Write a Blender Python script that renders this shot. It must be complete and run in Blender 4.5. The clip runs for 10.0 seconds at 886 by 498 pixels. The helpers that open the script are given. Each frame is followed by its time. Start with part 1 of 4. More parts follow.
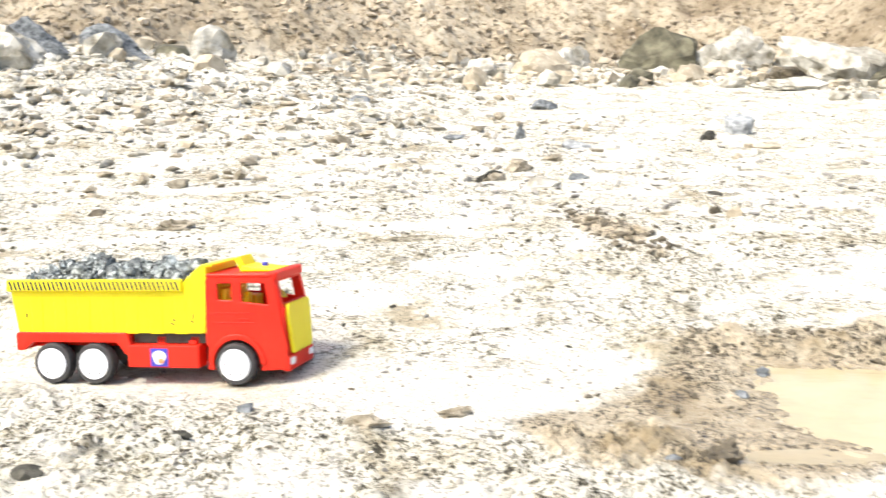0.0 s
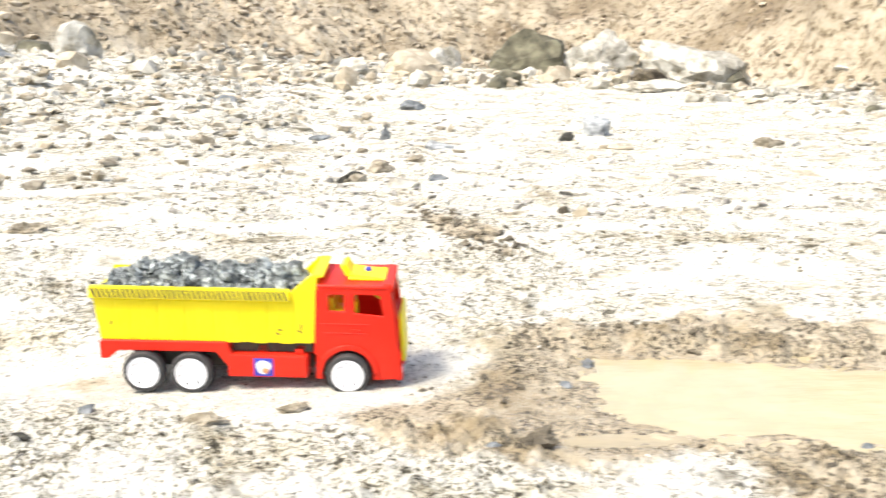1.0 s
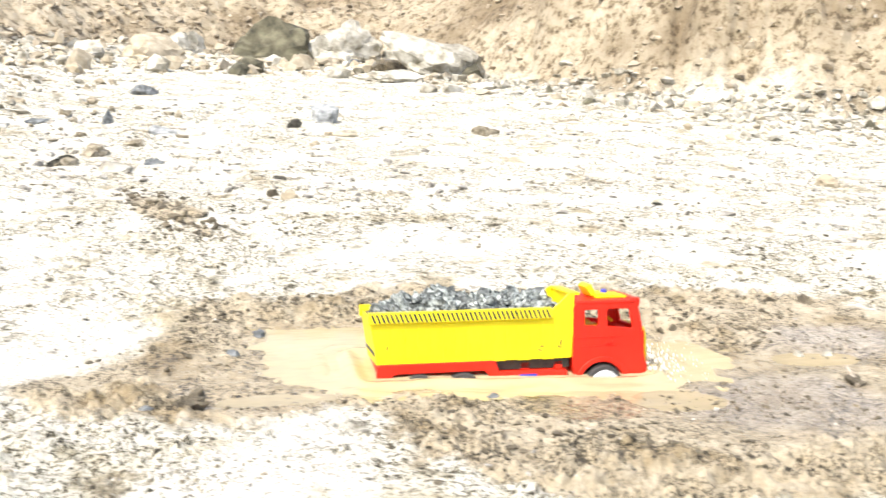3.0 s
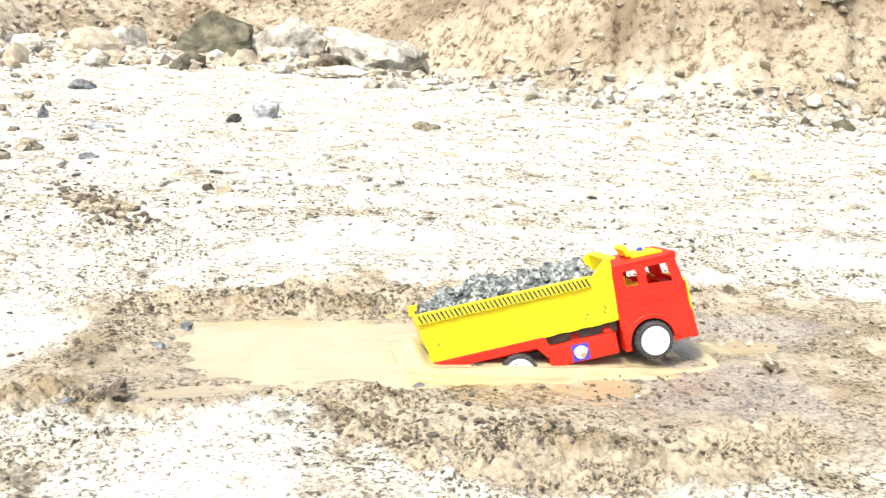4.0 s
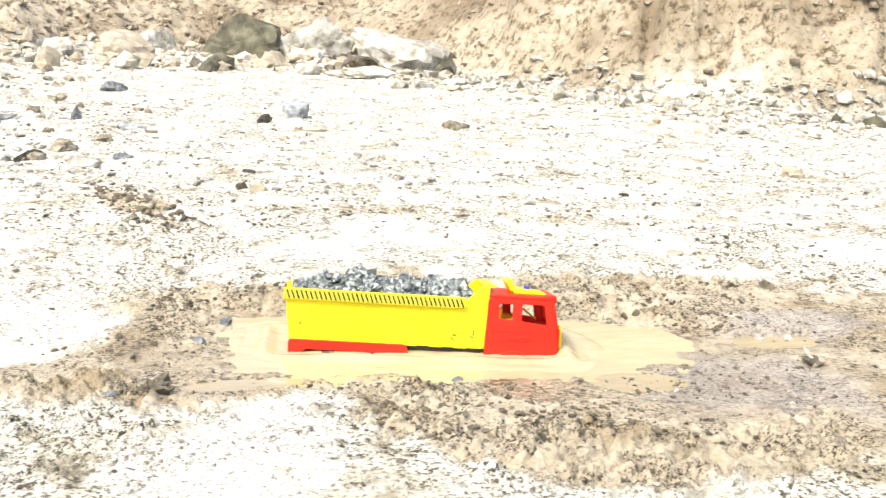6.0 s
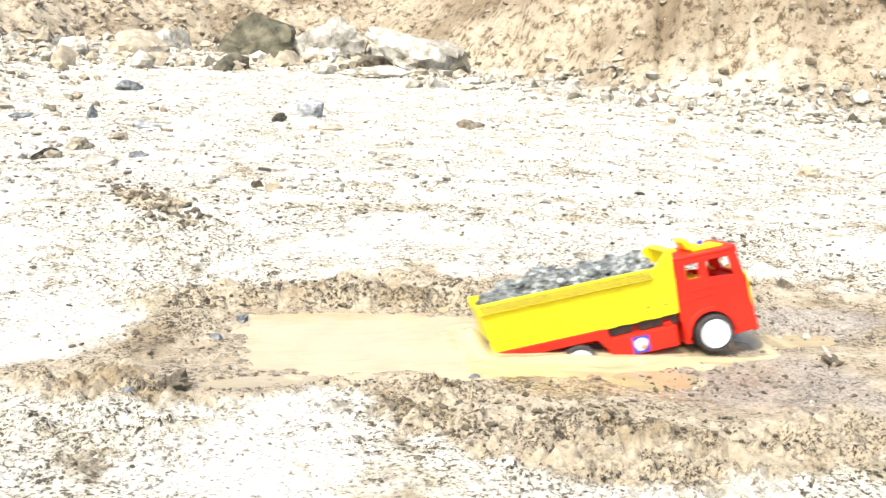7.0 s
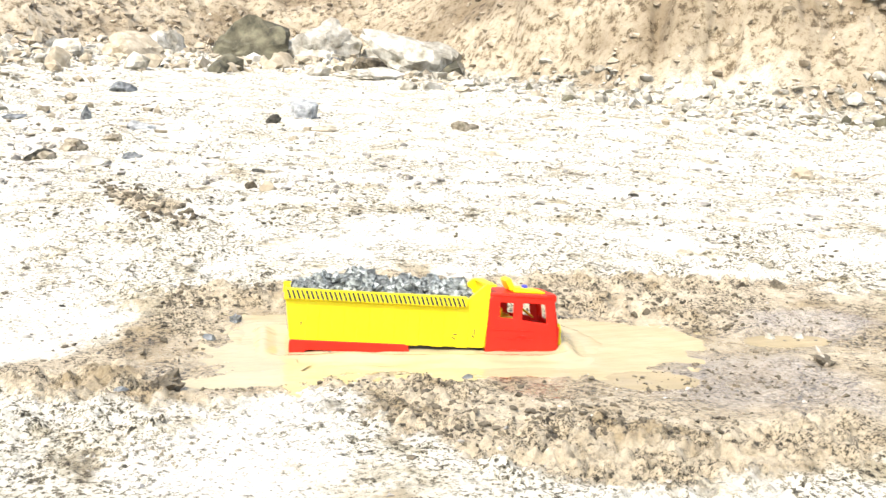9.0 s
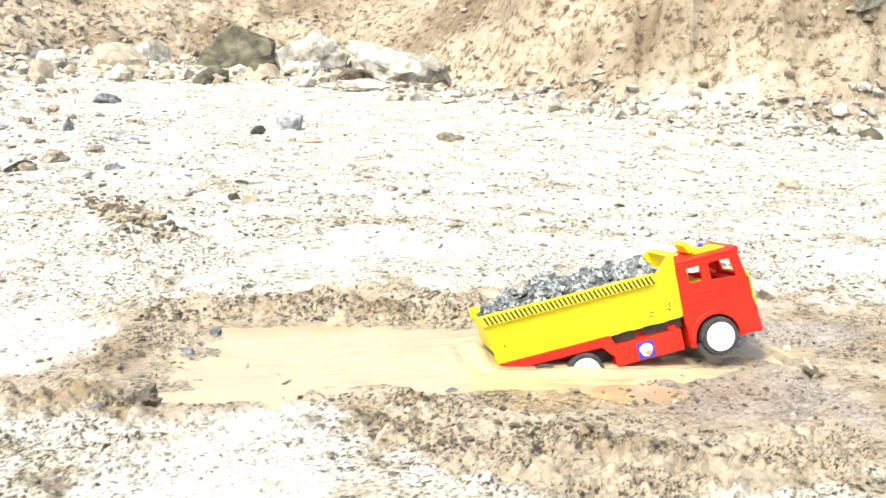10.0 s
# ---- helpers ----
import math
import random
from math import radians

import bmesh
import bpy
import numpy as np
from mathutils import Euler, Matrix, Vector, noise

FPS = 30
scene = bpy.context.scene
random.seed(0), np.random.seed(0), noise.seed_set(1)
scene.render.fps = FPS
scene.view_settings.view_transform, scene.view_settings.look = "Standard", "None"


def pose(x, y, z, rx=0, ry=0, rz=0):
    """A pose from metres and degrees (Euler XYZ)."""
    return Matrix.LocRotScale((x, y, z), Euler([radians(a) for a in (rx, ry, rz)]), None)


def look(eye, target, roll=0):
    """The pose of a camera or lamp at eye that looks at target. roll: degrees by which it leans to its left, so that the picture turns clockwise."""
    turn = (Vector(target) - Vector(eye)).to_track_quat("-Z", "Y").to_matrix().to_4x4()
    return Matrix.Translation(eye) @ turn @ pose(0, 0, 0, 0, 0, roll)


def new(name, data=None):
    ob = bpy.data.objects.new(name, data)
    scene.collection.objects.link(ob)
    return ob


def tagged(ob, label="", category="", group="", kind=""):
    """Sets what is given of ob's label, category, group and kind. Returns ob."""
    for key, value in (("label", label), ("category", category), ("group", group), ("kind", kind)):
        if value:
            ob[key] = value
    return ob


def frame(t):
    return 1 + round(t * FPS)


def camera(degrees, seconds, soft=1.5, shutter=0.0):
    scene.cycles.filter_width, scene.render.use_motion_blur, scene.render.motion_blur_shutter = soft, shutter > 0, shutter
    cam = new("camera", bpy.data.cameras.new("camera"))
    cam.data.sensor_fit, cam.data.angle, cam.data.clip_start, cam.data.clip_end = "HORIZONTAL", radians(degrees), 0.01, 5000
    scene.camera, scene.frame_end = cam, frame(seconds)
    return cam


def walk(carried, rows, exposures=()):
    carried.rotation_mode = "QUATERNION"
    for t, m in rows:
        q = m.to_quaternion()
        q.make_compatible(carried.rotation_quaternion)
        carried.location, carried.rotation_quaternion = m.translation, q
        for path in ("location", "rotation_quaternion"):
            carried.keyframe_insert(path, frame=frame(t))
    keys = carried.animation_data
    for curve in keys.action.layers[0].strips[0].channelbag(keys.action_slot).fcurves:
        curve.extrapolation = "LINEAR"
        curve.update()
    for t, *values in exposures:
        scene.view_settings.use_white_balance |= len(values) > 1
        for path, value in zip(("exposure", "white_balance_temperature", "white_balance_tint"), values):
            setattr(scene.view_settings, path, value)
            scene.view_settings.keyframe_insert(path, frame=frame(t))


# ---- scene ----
cam = camera(44.9, 10.0, soft=1.4, shutter=0.8)
METRES, EYE, TILT, LEAN, TURN = 0.455, 0.54, -12.3, 0.0, 0.0
ROWS = [
    (0.0, 0.0, 0.0, 0.0, -0.0, 0.0, -0.0),
    (0.5, 0.0611, -0.0976, 0.0027, -2.78, -0.2, 0.62),
    (1.0, 0.1376, -0.1776, 0.0153, -6.34, -0.17, 0.47),
    (1.5, 0.1865, -0.2489, 0.0124, -9.02, 0.15, 1.09),
    (2.0, 0.2747, -0.336, -0.0063, -12.42, -0.02, 1.26),
    (2.5, 0.3611, -0.4302, -0.0244, -16.24, -0.59, 1.25),
    (3.0, 0.4334, -0.5037, -0.0395, -18.88, -0.9, 1.02),
    (4.5, 0.5103, -0.5635, -0.0732, -22.18, -1.16, 1.35),
    (5.0, 0.5125, -0.5686, -0.0798, -22.42, -1.21, 1.46),
    (5.5, 0.4804, -0.5637, -0.0809, -21.34, -1.09, 1.46),
    (7.0, 0.444, -0.5414, -0.096, -19.54, -0.99, 1.27),
    (7.5, 0.4554, -0.5493, -0.0944, -20.01, -0.98, 1.08),
    (8.0, 0.4654, -0.5545, -0.0932, -20.15, -0.88, 0.87),
    (8.5, 0.4507, -0.5509, -0.0997, -19.94, -0.84, 1.07),
    (9.0, 0.4481, -0.5444, -0.1033, -19.82, -0.87, 1.25),
    (9.5, 0.4493, -0.5301, -0.1169, -20.01, -0.81, 1.53),
    (10.0, 0.4835, -0.4926, -0.1054, -20.49, -0.27, 1.42),
]
walk(cam, [(t, pose(0, 0, EYE, TILT, LEAN, TURN) @ pose(METRES * x, METRES * y, METRES * z, 90 + pitch, roll, yaw)) for t, x, y, z, yaw, pitch, roll in ROWS])


# ---------------------------------------------------------------- light
scene.view_settings.exposure = 1.30
world = bpy.data.worlds.new("overcast_sky")
scene.world = world
world.use_nodes = True
wn = world.node_tree
sky = wn.nodes.new("ShaderNodeTexSky")
sky.sky_type, sky.sun_disc = "NISHITA", False
sky.sun_elevation, sky.sun_rotation = radians(57), radians(243)
sky.air_density, sky.dust_density, sky.ozone_density = 1.0, 4.0, 1.0
wn.links.new(sky.outputs[0], wn.nodes["Background"].inputs[0])
wn.nodes["Background"].inputs[1].default_value = 0.15
sun = new("sun", bpy.data.lights.new("sun", "SUN"))
sun.data.energy, sun.data.angle, sun.data.color = 2.1, radians(11), (1.0, 0.957, 0.86)
sun.rotation_euler = look((0, 0, 0), (0.58, 0.30, -1.0)).to_euler()


# ---------------------------------------------------------------- noise fields
def lattice(ix, iy, seed):
    n = (ix.astype(np.int64) * 374761393 + iy.astype(np.int64) * 668265263 + seed * 1442695041) & 0xFFFFFFFF
    n = ((n ^ (n >> 13)) * 1274126177) & 0xFFFFFFFF
    n = ((n ^ (n >> 16)) * 2246822519) & 0xFFFFFFFF
    return (n ^ (n >> 15)) / 4294967295.0


def vnoise(x, y, seed):
    ix, iy = np.floor(x), np.floor(y)
    fx, fy = x - ix, y - iy
    fx, fy = fx * fx * (3 - 2 * fx), fy * fy * (3 - 2 * fy)
    a, b = lattice(ix, iy, seed), lattice(ix + 1, iy, seed)
    c, d = lattice(ix, iy + 1, seed), lattice(ix + 1, iy + 1, seed)
    return (a + (b - a) * fx) * (1 - fy) + (c + (d - c) * fx) * fy


def fbm(x, y, freq, octaves, seed, gain=0.5):
    total, amp, norm = 0, 1.0, 0
    for k in range(octaves):
        total = total + amp * (vnoise(x * freq, y * freq, seed + k) - 0.5)
        norm, amp, freq = norm + amp, amp * gain, freq * 2.03
    return total / norm * 2


def cells(x, y, freq, seed):
    """Distance to the nearest seed point and that seed's random value."""
    x, y = x * freq, y * freq
    ix, iy = np.floor(x), np.floor(y)
    best, value = np.full(x.shape, 9.0), np.zeros(x.shape)
    for dx in (-1, 0, 1):
        for dy in (-1, 0, 1):
            jx, jy = ix + dx, iy + dy
            d = np.hypot(jx + lattice(jx, jy, seed) - x, jy + lattice(jx, jy, seed + 7) - y)
            near = d < best
            best = np.where(near, d, best)
            value = np.where(near, lattice(jx, jy, seed + 13), value)
    return best, value


def smooth(a, b, x):
    t = np.clip((x - a) / (b - a), 0, 1)
    return t * t * (3 - 2 * t)


def inside(x, y, loop):
    """Signed distance to a closed outline, positive inside."""
    d, odd = np.full(x.shape, 1e9), np.zeros(x.shape, bool)
    for (ax, ay), (bx, by) in zip(loop, loop[1:] + loop[:1]):
        ux, uy = bx - ax, by - ay
        t = np.clip(((x - ax) * ux + (y - ay) * uy) / (ux * ux + uy * uy), 0, 1)
        d = np.minimum(d, np.hypot(x - ax - t * ux, y - ay - t * uy))
        cross = ((ay > y) != (by > y)) & (x < ux * (y - ay) / (uy if uy else 1e-9) + ax)
        odd ^= cross
    return np.where(odd, d, -d)


# ---------------------------------------------------------------- terrain
WATER = -0.012
PUDDLE = [(0.525, 1.64), (0.712, 1.616), (0.988, 1.542), (1.145, 1.507), (1.273, 1.428), (1.303, 1.345), (1.204, 1.251),
          (1.047, 1.212), (0.86, 1.241), (0.712, 1.281), (0.569, 1.298), (0.5, 1.36), (0.495, 1.502)]
SHALLOW = [(1.10, 1.155, 0.095, 0.050), (1.465, 1.305, 0.115, 0.045), (0.467, 1.280, 0.095, 0.030)]
FILM = [(0.99, 1.16, 0.17, 0.075), (1.13, 1.17, 0.16, 0.08), (1.22, 1.08, 0.21, 0.14), (1.45, 1.27, 0.20, 0.09), (0.45, 1.33, 0.13, 0.16)]
GRAVEL = [(1.24, 1.09, 0.19, 0.16), (1.55, 1.36, 0.18, 0.09)]
MUD = [(0.10, 1.37), (0.24, 1.44), (0.34, 1.48), (0.43, 1.64), (0.50, 1.79), (0.76, 1.82), (1.0, 1.79), (1.23, 1.75), (1.60, 1.67), (1.88, 1.50), (2.3, 1.38),
       (2.3, 0.80), (1.7, 0.76), (1.2, 0.80), (0.85, 0.80), (0.63, 0.86), (0.555, 0.98), (0.60, 1.15), (0.42, 1.18), (0.2, 1.24)]
FOOT_AZ = [-180, -60, -30, -12, -2, 3, 9, 13, 18, 22, 27, 31, 38, 44, 60, 110, 180]
FOOT_R = [30, 12, 8.8, 9.4, 9.9, 10.3, 10.7, 10.9, 10.2, 9.2, 8.2, 7.8, 7.5, 7.8, 9.0, 16, 30]
CX, CY = 0.12, -0.15


def bank_rise(x, y):
    az, r = np.degrees(np.arctan2(x - CX, y - CY)), np.hypot(x - CX, y - CY)
    foot = np.interp(az, FOOT_AZ, FOOT_R) + 0.5 * fbm(x, y, 0.7, 3, 91)
    s = r - foot
    steep = smooth(16, 30, az + 6 * fbm(x, y, 0.4, 2, 17))
    slope = 0.42 + 0.62 * steep
    z = slope * np.maximum(s, 0) * smooth(-0.2, 0.9, s)
    return np.minimum(z, 3.6 + 0.4 * fbm(x, y, 0.3, 2, 5)), s, steep, az


def packed(x, y):
    """Share of smooth, driven-over earth along the truck's way."""
    d = (y - 1.53 + 0.20 * x) / 0.17 + 0.5 * fbm(x, y, 5, 4, 91, 0.6)
    return 0.78 * np.exp(-d ** 4) * smooth(-1.3, -0.7, x) * smooth(0.42, 0.18, x)


LANE_X = [-1.3, -0.90, -0.575, -0.376, -0.17, 0.036, 0.238, 0.5]
LANE_Z = [-0.075, -0.066, -0.047, -0.032, -0.0145, -0.0065, -0.003, -0.003]
LANE_LEAN = [-6, -6, -5, -2, 1.5, 0.5, 2, 0]


def lane(x, y):
    """Distance from the middle of the truck's way, its height and its share of the ground."""
    n = y - 1.53 + 0.208 * (x - 0.236)
    height = np.interp(x, LANE_X, LANE_Z) + np.tan(np.radians(np.interp(x, LANE_X, LANE_LEAN))) * np.clip(n, -0.1, 0.1)
    share = np.exp(-(n / 0.165) ** 4) * smooth(-1.4, -1.0, x) * smooth(0.40, 0.24, x)
    return n, height, share


def terrain(x, y):
    """Height, wetness and soil share of the ground at x, y."""
    r = np.hypot(x - CX, y - CY)
    edge = inside(x, y, PUDDLE) + 0.016 * fbm(x, y, 9, 3, 3) + 0.012 * fbm(x, y, 38, 2, 8)
    far_side = smooth(-0.02, 0.06, (y - 1.55) + 0.28 * (x - 0.9))
    reach = 0.17 - 0.06 * far_side
    out = np.maximum(-edge, 0)
    rim = WATER + (-WATER + 0.004) * smooth(0, 1, out / reach) * np.minimum(1, 0.35 + out / reach)
    bed = WATER - 0.5 * np.minimum(np.maximum(edge, 0), 0.088)
    z = np.where(edge > 0, bed, rim)
    dryness = smooth(0.0, 0.10, -edge)
    # broad swell, clods, grit
    mud = smooth(-0.03, 0.03, inside(x, y, MUD) + 0.17 * fbm(x, y, 4.5, 6, 21, 0.62))
    az = np.degrees(np.arctan2(x - CX, y - CY))
    patch = smooth(0.02, 0.06, 0.16 - np.hypot((x - 0.43 - 0.22 * (2.72 - y)) * 1.7, (y - 2.72) * 0.45) + 0.10 * fbm(x, y, 7, 3, 44))
    near_mud = smooth(0.1, 0.4, fbm(x, y, 4.3, 3, 61) + 0.1) * smooth(1.22, 1.02, y) * smooth(0.72, 0.45, x) * 0.55
    wet = np.clip(np.maximum(np.maximum(mud, patch), near_mud), 0, 1)
    z = z + 0.008 * fbm(x, y, 1.6, 3, 31) * dryness * smooth(0.05, 0.25, -edge)
    c1, v1 = cells(x + 0.02 * fbm(x, y, 20, 2, 71), y, 13, 101)
    c2, v2 = cells(x + 0.008 * fbm(x, y, 50, 2, 72), y, 34, 202)
    c3, v3 = cells(x, y, 85, 303)
    lump = np.maximum(0, 1 - (c1 / 0.5) ** 2) * (v1 > 0.6) * 0.008
    lump2 = np.maximum(0, 1 - (c2 / 0.5) ** 2) * (v2 > 0.4) * 0.0075 * smooth(4.5, 2.0, r)
    lump3 = np.maximum(0, 1 - (c3 / 0.5) ** 2) * (v3 > 0.45) * 0.0045 * smooth(2.6, 1.4, r)
    ragged = smooth(-0.25, 0.35, fbm(x, y, 3.4, 4, 55, 0.6))
    rough = np.clip(0.16 + 0.75 * ragged + 0.75 * wet * dryness * ragged ** 2 + 0.7 * smooth(3.5, 6, r), 0.1, 1.6)
    off, height, share = lane(x, y)
    rough = rough * (1 - 0.6 * np.exp(-(off / 0.10) ** 2) * smooth(-1.2, -0.9, x) * smooth(0.7, 0.4, x))
    z = z * (1 - share) + height * share
    shore = smooth(-0.01, 0.05, -edge)
    z = z + shore * rough * (lump * (1 - 0.6 * wet) + lump2 + lump3 + 0.010 * fbm(x, y, 26, 5, 11, 0.68))
    z = z - shore * 0.010 * smooth(0.25, 0.6, fbm(x, y, 16, 3, 77)) * rough
    # crumbled lip of the puddle's far side
    lip = np.exp(-((out - 0.065) / 0.03) ** 2) * far_side * (edge < 0)
    z = z + lip * (0.030 * fbm(x, y, 20, 4, 15, 0.65) + 0.004)
    # shallow hollows that hold a film of water
    film = np.zeros(x.shape)
    for hx, hy, ha, hb in SHALLOW:
        d = np.hypot((x - hx + 0.25 * (y - hy)) / ha, (y - hy) / hb) + 0.35 * fbm(x, y, 12, 3, 5)
        dip = smooth(1.25, 0.6, d)
        z = z * (1 - 0.9 * dip) + dip * -0.017
        film = np.maximum(film, smooth(1.5, 0.8, d))
    for hx, hy, ha, hb in FILM:
        d = np.hypot((x - hx + 0.25 * (y - hy)) / ha, (y - hy) / hb) + 0.5 * fbm(x, y, 9, 3, 6)
        level = smooth(1.3, 0.5, d) * shore
        z = z * (1 - 0.62 * level) - 0.007 * level
        film = np.maximum(film, 0.85 * smooth(1.2, 0.7, d))
    # rubble apron and the bank
    rise, s, steep, az = bank_rise(x, y)
    heap = smooth(3.9, 6.0, r) * smooth(2, -9, az) * 0.12 * smooth(-80, -40, az) + smooth(4.4, 7.5, r) * smooth(-8, -22, az) * 0.17 * smooth(-80, -40, az)
    apron = smooth(-2.2, -0.2, s) * (1 - 0.75 * steep)
    stony = np.maximum(apron, np.clip(heap * 5, 0, 1))
    b1, w1 = cells(x, y, 3.1, 401)
    b2, w2 = cells(x + 0.03 * fbm(x, y, 8, 2, 73), y, 8.5, 501)
    big = np.maximum(0, 1 - (b1 / 0.55) ** 2) * (w1 > 0.6) * 0.045 + np.maximum(0, 1 - (b2 / 0.55) ** 2) * (w2 > 0.35) * 0.026 + 0.035 * fbm(x, y, 9, 4, 39, 0.65)
    soil = smooth(-0.15, 0.5, s + 0.35 * fbm(x, y, 1.8, 3, 83))
    z = z + heap + stony * big * (1 - 0.4 * soil)
    z = z + soil * ((1 - 0.45 * steep) * (0.13 * fbm(x, y, 2.2, 6, 19, 0.68) + 0.22 * big * (0.7 + 0.6 * fbm(x, y, 1.1, 2, 29))))
    # scraped furrows down the steep face
    a = az * 1.6 + 0.7 * fbm(x, y, 1.4, 3, 37)
    furrow = 0.28 * fbm(a, 0.6 * s, 0.7, 4, 47, 0.6) + 0.5 * fbm(x, y, 6, 4, 59, 0.6) - 0.75 * smooth(0.2, 0.6, fbm(a, 0.5 * s, 0.32, 2, 57)) + 0.25 * fbm(x, y, 3.5, 4, 58)
    z = z + soil * steep * 0.24 * furrow * smooth(0.0, 0.7, s)
    z = z + rise
    grey = np.zeros(x.shape)
    for hx, hy, ha, hb in GRAVEL:
        grey = np.maximum(grey, smooth(1.25, 0.55, np.hypot((x - hx + 0.25 * (y - hy)) / ha, (y - hy) / hb) + 0.5 * fbm(x, y, 8, 4, 26)))
    wetness = np.clip(np.maximum(wet, smooth(-0.10, 0.0, edge)), 0, 1) * (1 - soil)
    sheen = np.clip(np.maximum(film, smooth(-0.05, 0.0, edge)), 0, 1) * (1 - soil)
    return z, wetness, soil, sheen, grey * (1 - soil)


def ground_z(x, y):
    return float(terrain(np.array([x], float), np.array([y], float))[0][0])


# ---------------------------------------------------------------- materials
def material(name, low, high, scale=20.0, rough=0.8, bump=0.3, bump_scale=60.0, vary=0.0, spec=0.5, detail=6.0):
    """Two-tone noise colour, finer bump; vary: how far objects differ by Object Info's Random."""
    m = bpy.data.materials.new(name)
    m.use_nodes = True
    n, l = m.node_tree.nodes, m.node_tree.links
    b = n["Principled BSDF"]
    co = n.new("ShaderNodeTexCoord")
    t = n.new("ShaderNodeTexNoise")
    t.inputs["Scale"].default_value, t.inputs["Detail"].default_value, t.inputs["Roughness"].default_value = scale, detail, 0.62
    l.new(co.outputs["Object"], t.inputs["Vector"])
    ramp = n.new("ShaderNodeValToRGB")
    ramp.color_ramp.elements[0].position, ramp.color_ramp.elements[1].position = 0.34, 0.66
    ramp.color_ramp.elements[0].color, ramp.color_ramp.elements[1].color = (*low, 1), (*high, 1)
    l.new(t.outputs[0], ramp.inputs[0])
    col = ramp.outputs[0]
    if vary:
        info = n.new("ShaderNodeObjectInfo")
        geo = n.new("ShaderNodeNewGeometry")
        both = n.new("ShaderNodeMath")
        both.operation = "ADD"
        l.new(info.outputs["Random"], both.inputs[0])
        l.new(geo.outputs["Random Per Island"], both.inputs[1])
        wrap = n.new("ShaderNodeMath")
        wrap.operation = "FRACT"
        l.new(both.outputs[0], wrap.inputs[0])
        span = n.new("ShaderNodeMapRange")
        span.inputs[3].default_value, span.inputs[4].default_value = 1 - vary, 1 + vary * 0.6
        l.new(wrap.outputs[0], span.inputs[0])
        hsv = n.new("ShaderNodeHueSaturation")
        l.new(span.outputs[0], hsv.inputs["Value"])
        l.new(col, hsv.inputs["Color"])
        col = hsv.outputs[0]
    l.new(col, b.inputs["Base Color"])
    b.inputs["Roughness"].default_value, b.inputs["Specular IOR Level"].default_value = rough, spec
    if bump:
        f = n.new("ShaderNodeTexNoise")
        f.inputs["Scale"].default_value, f.inputs["Detail"].default_value = bump_scale, 5
        l.new(co.outputs["Object"], f.inputs["Vector"])
        bp = n.new("ShaderNodeBump")
        bp.inputs["Strength"].default_value, bp.inputs["Distance"].default_value = bump, 0.4 / bump_scale
        l.new(f.outputs[0], bp.inputs["Height"])
        l.new(bp.outputs[0], b.inputs["Normal"])
    return m


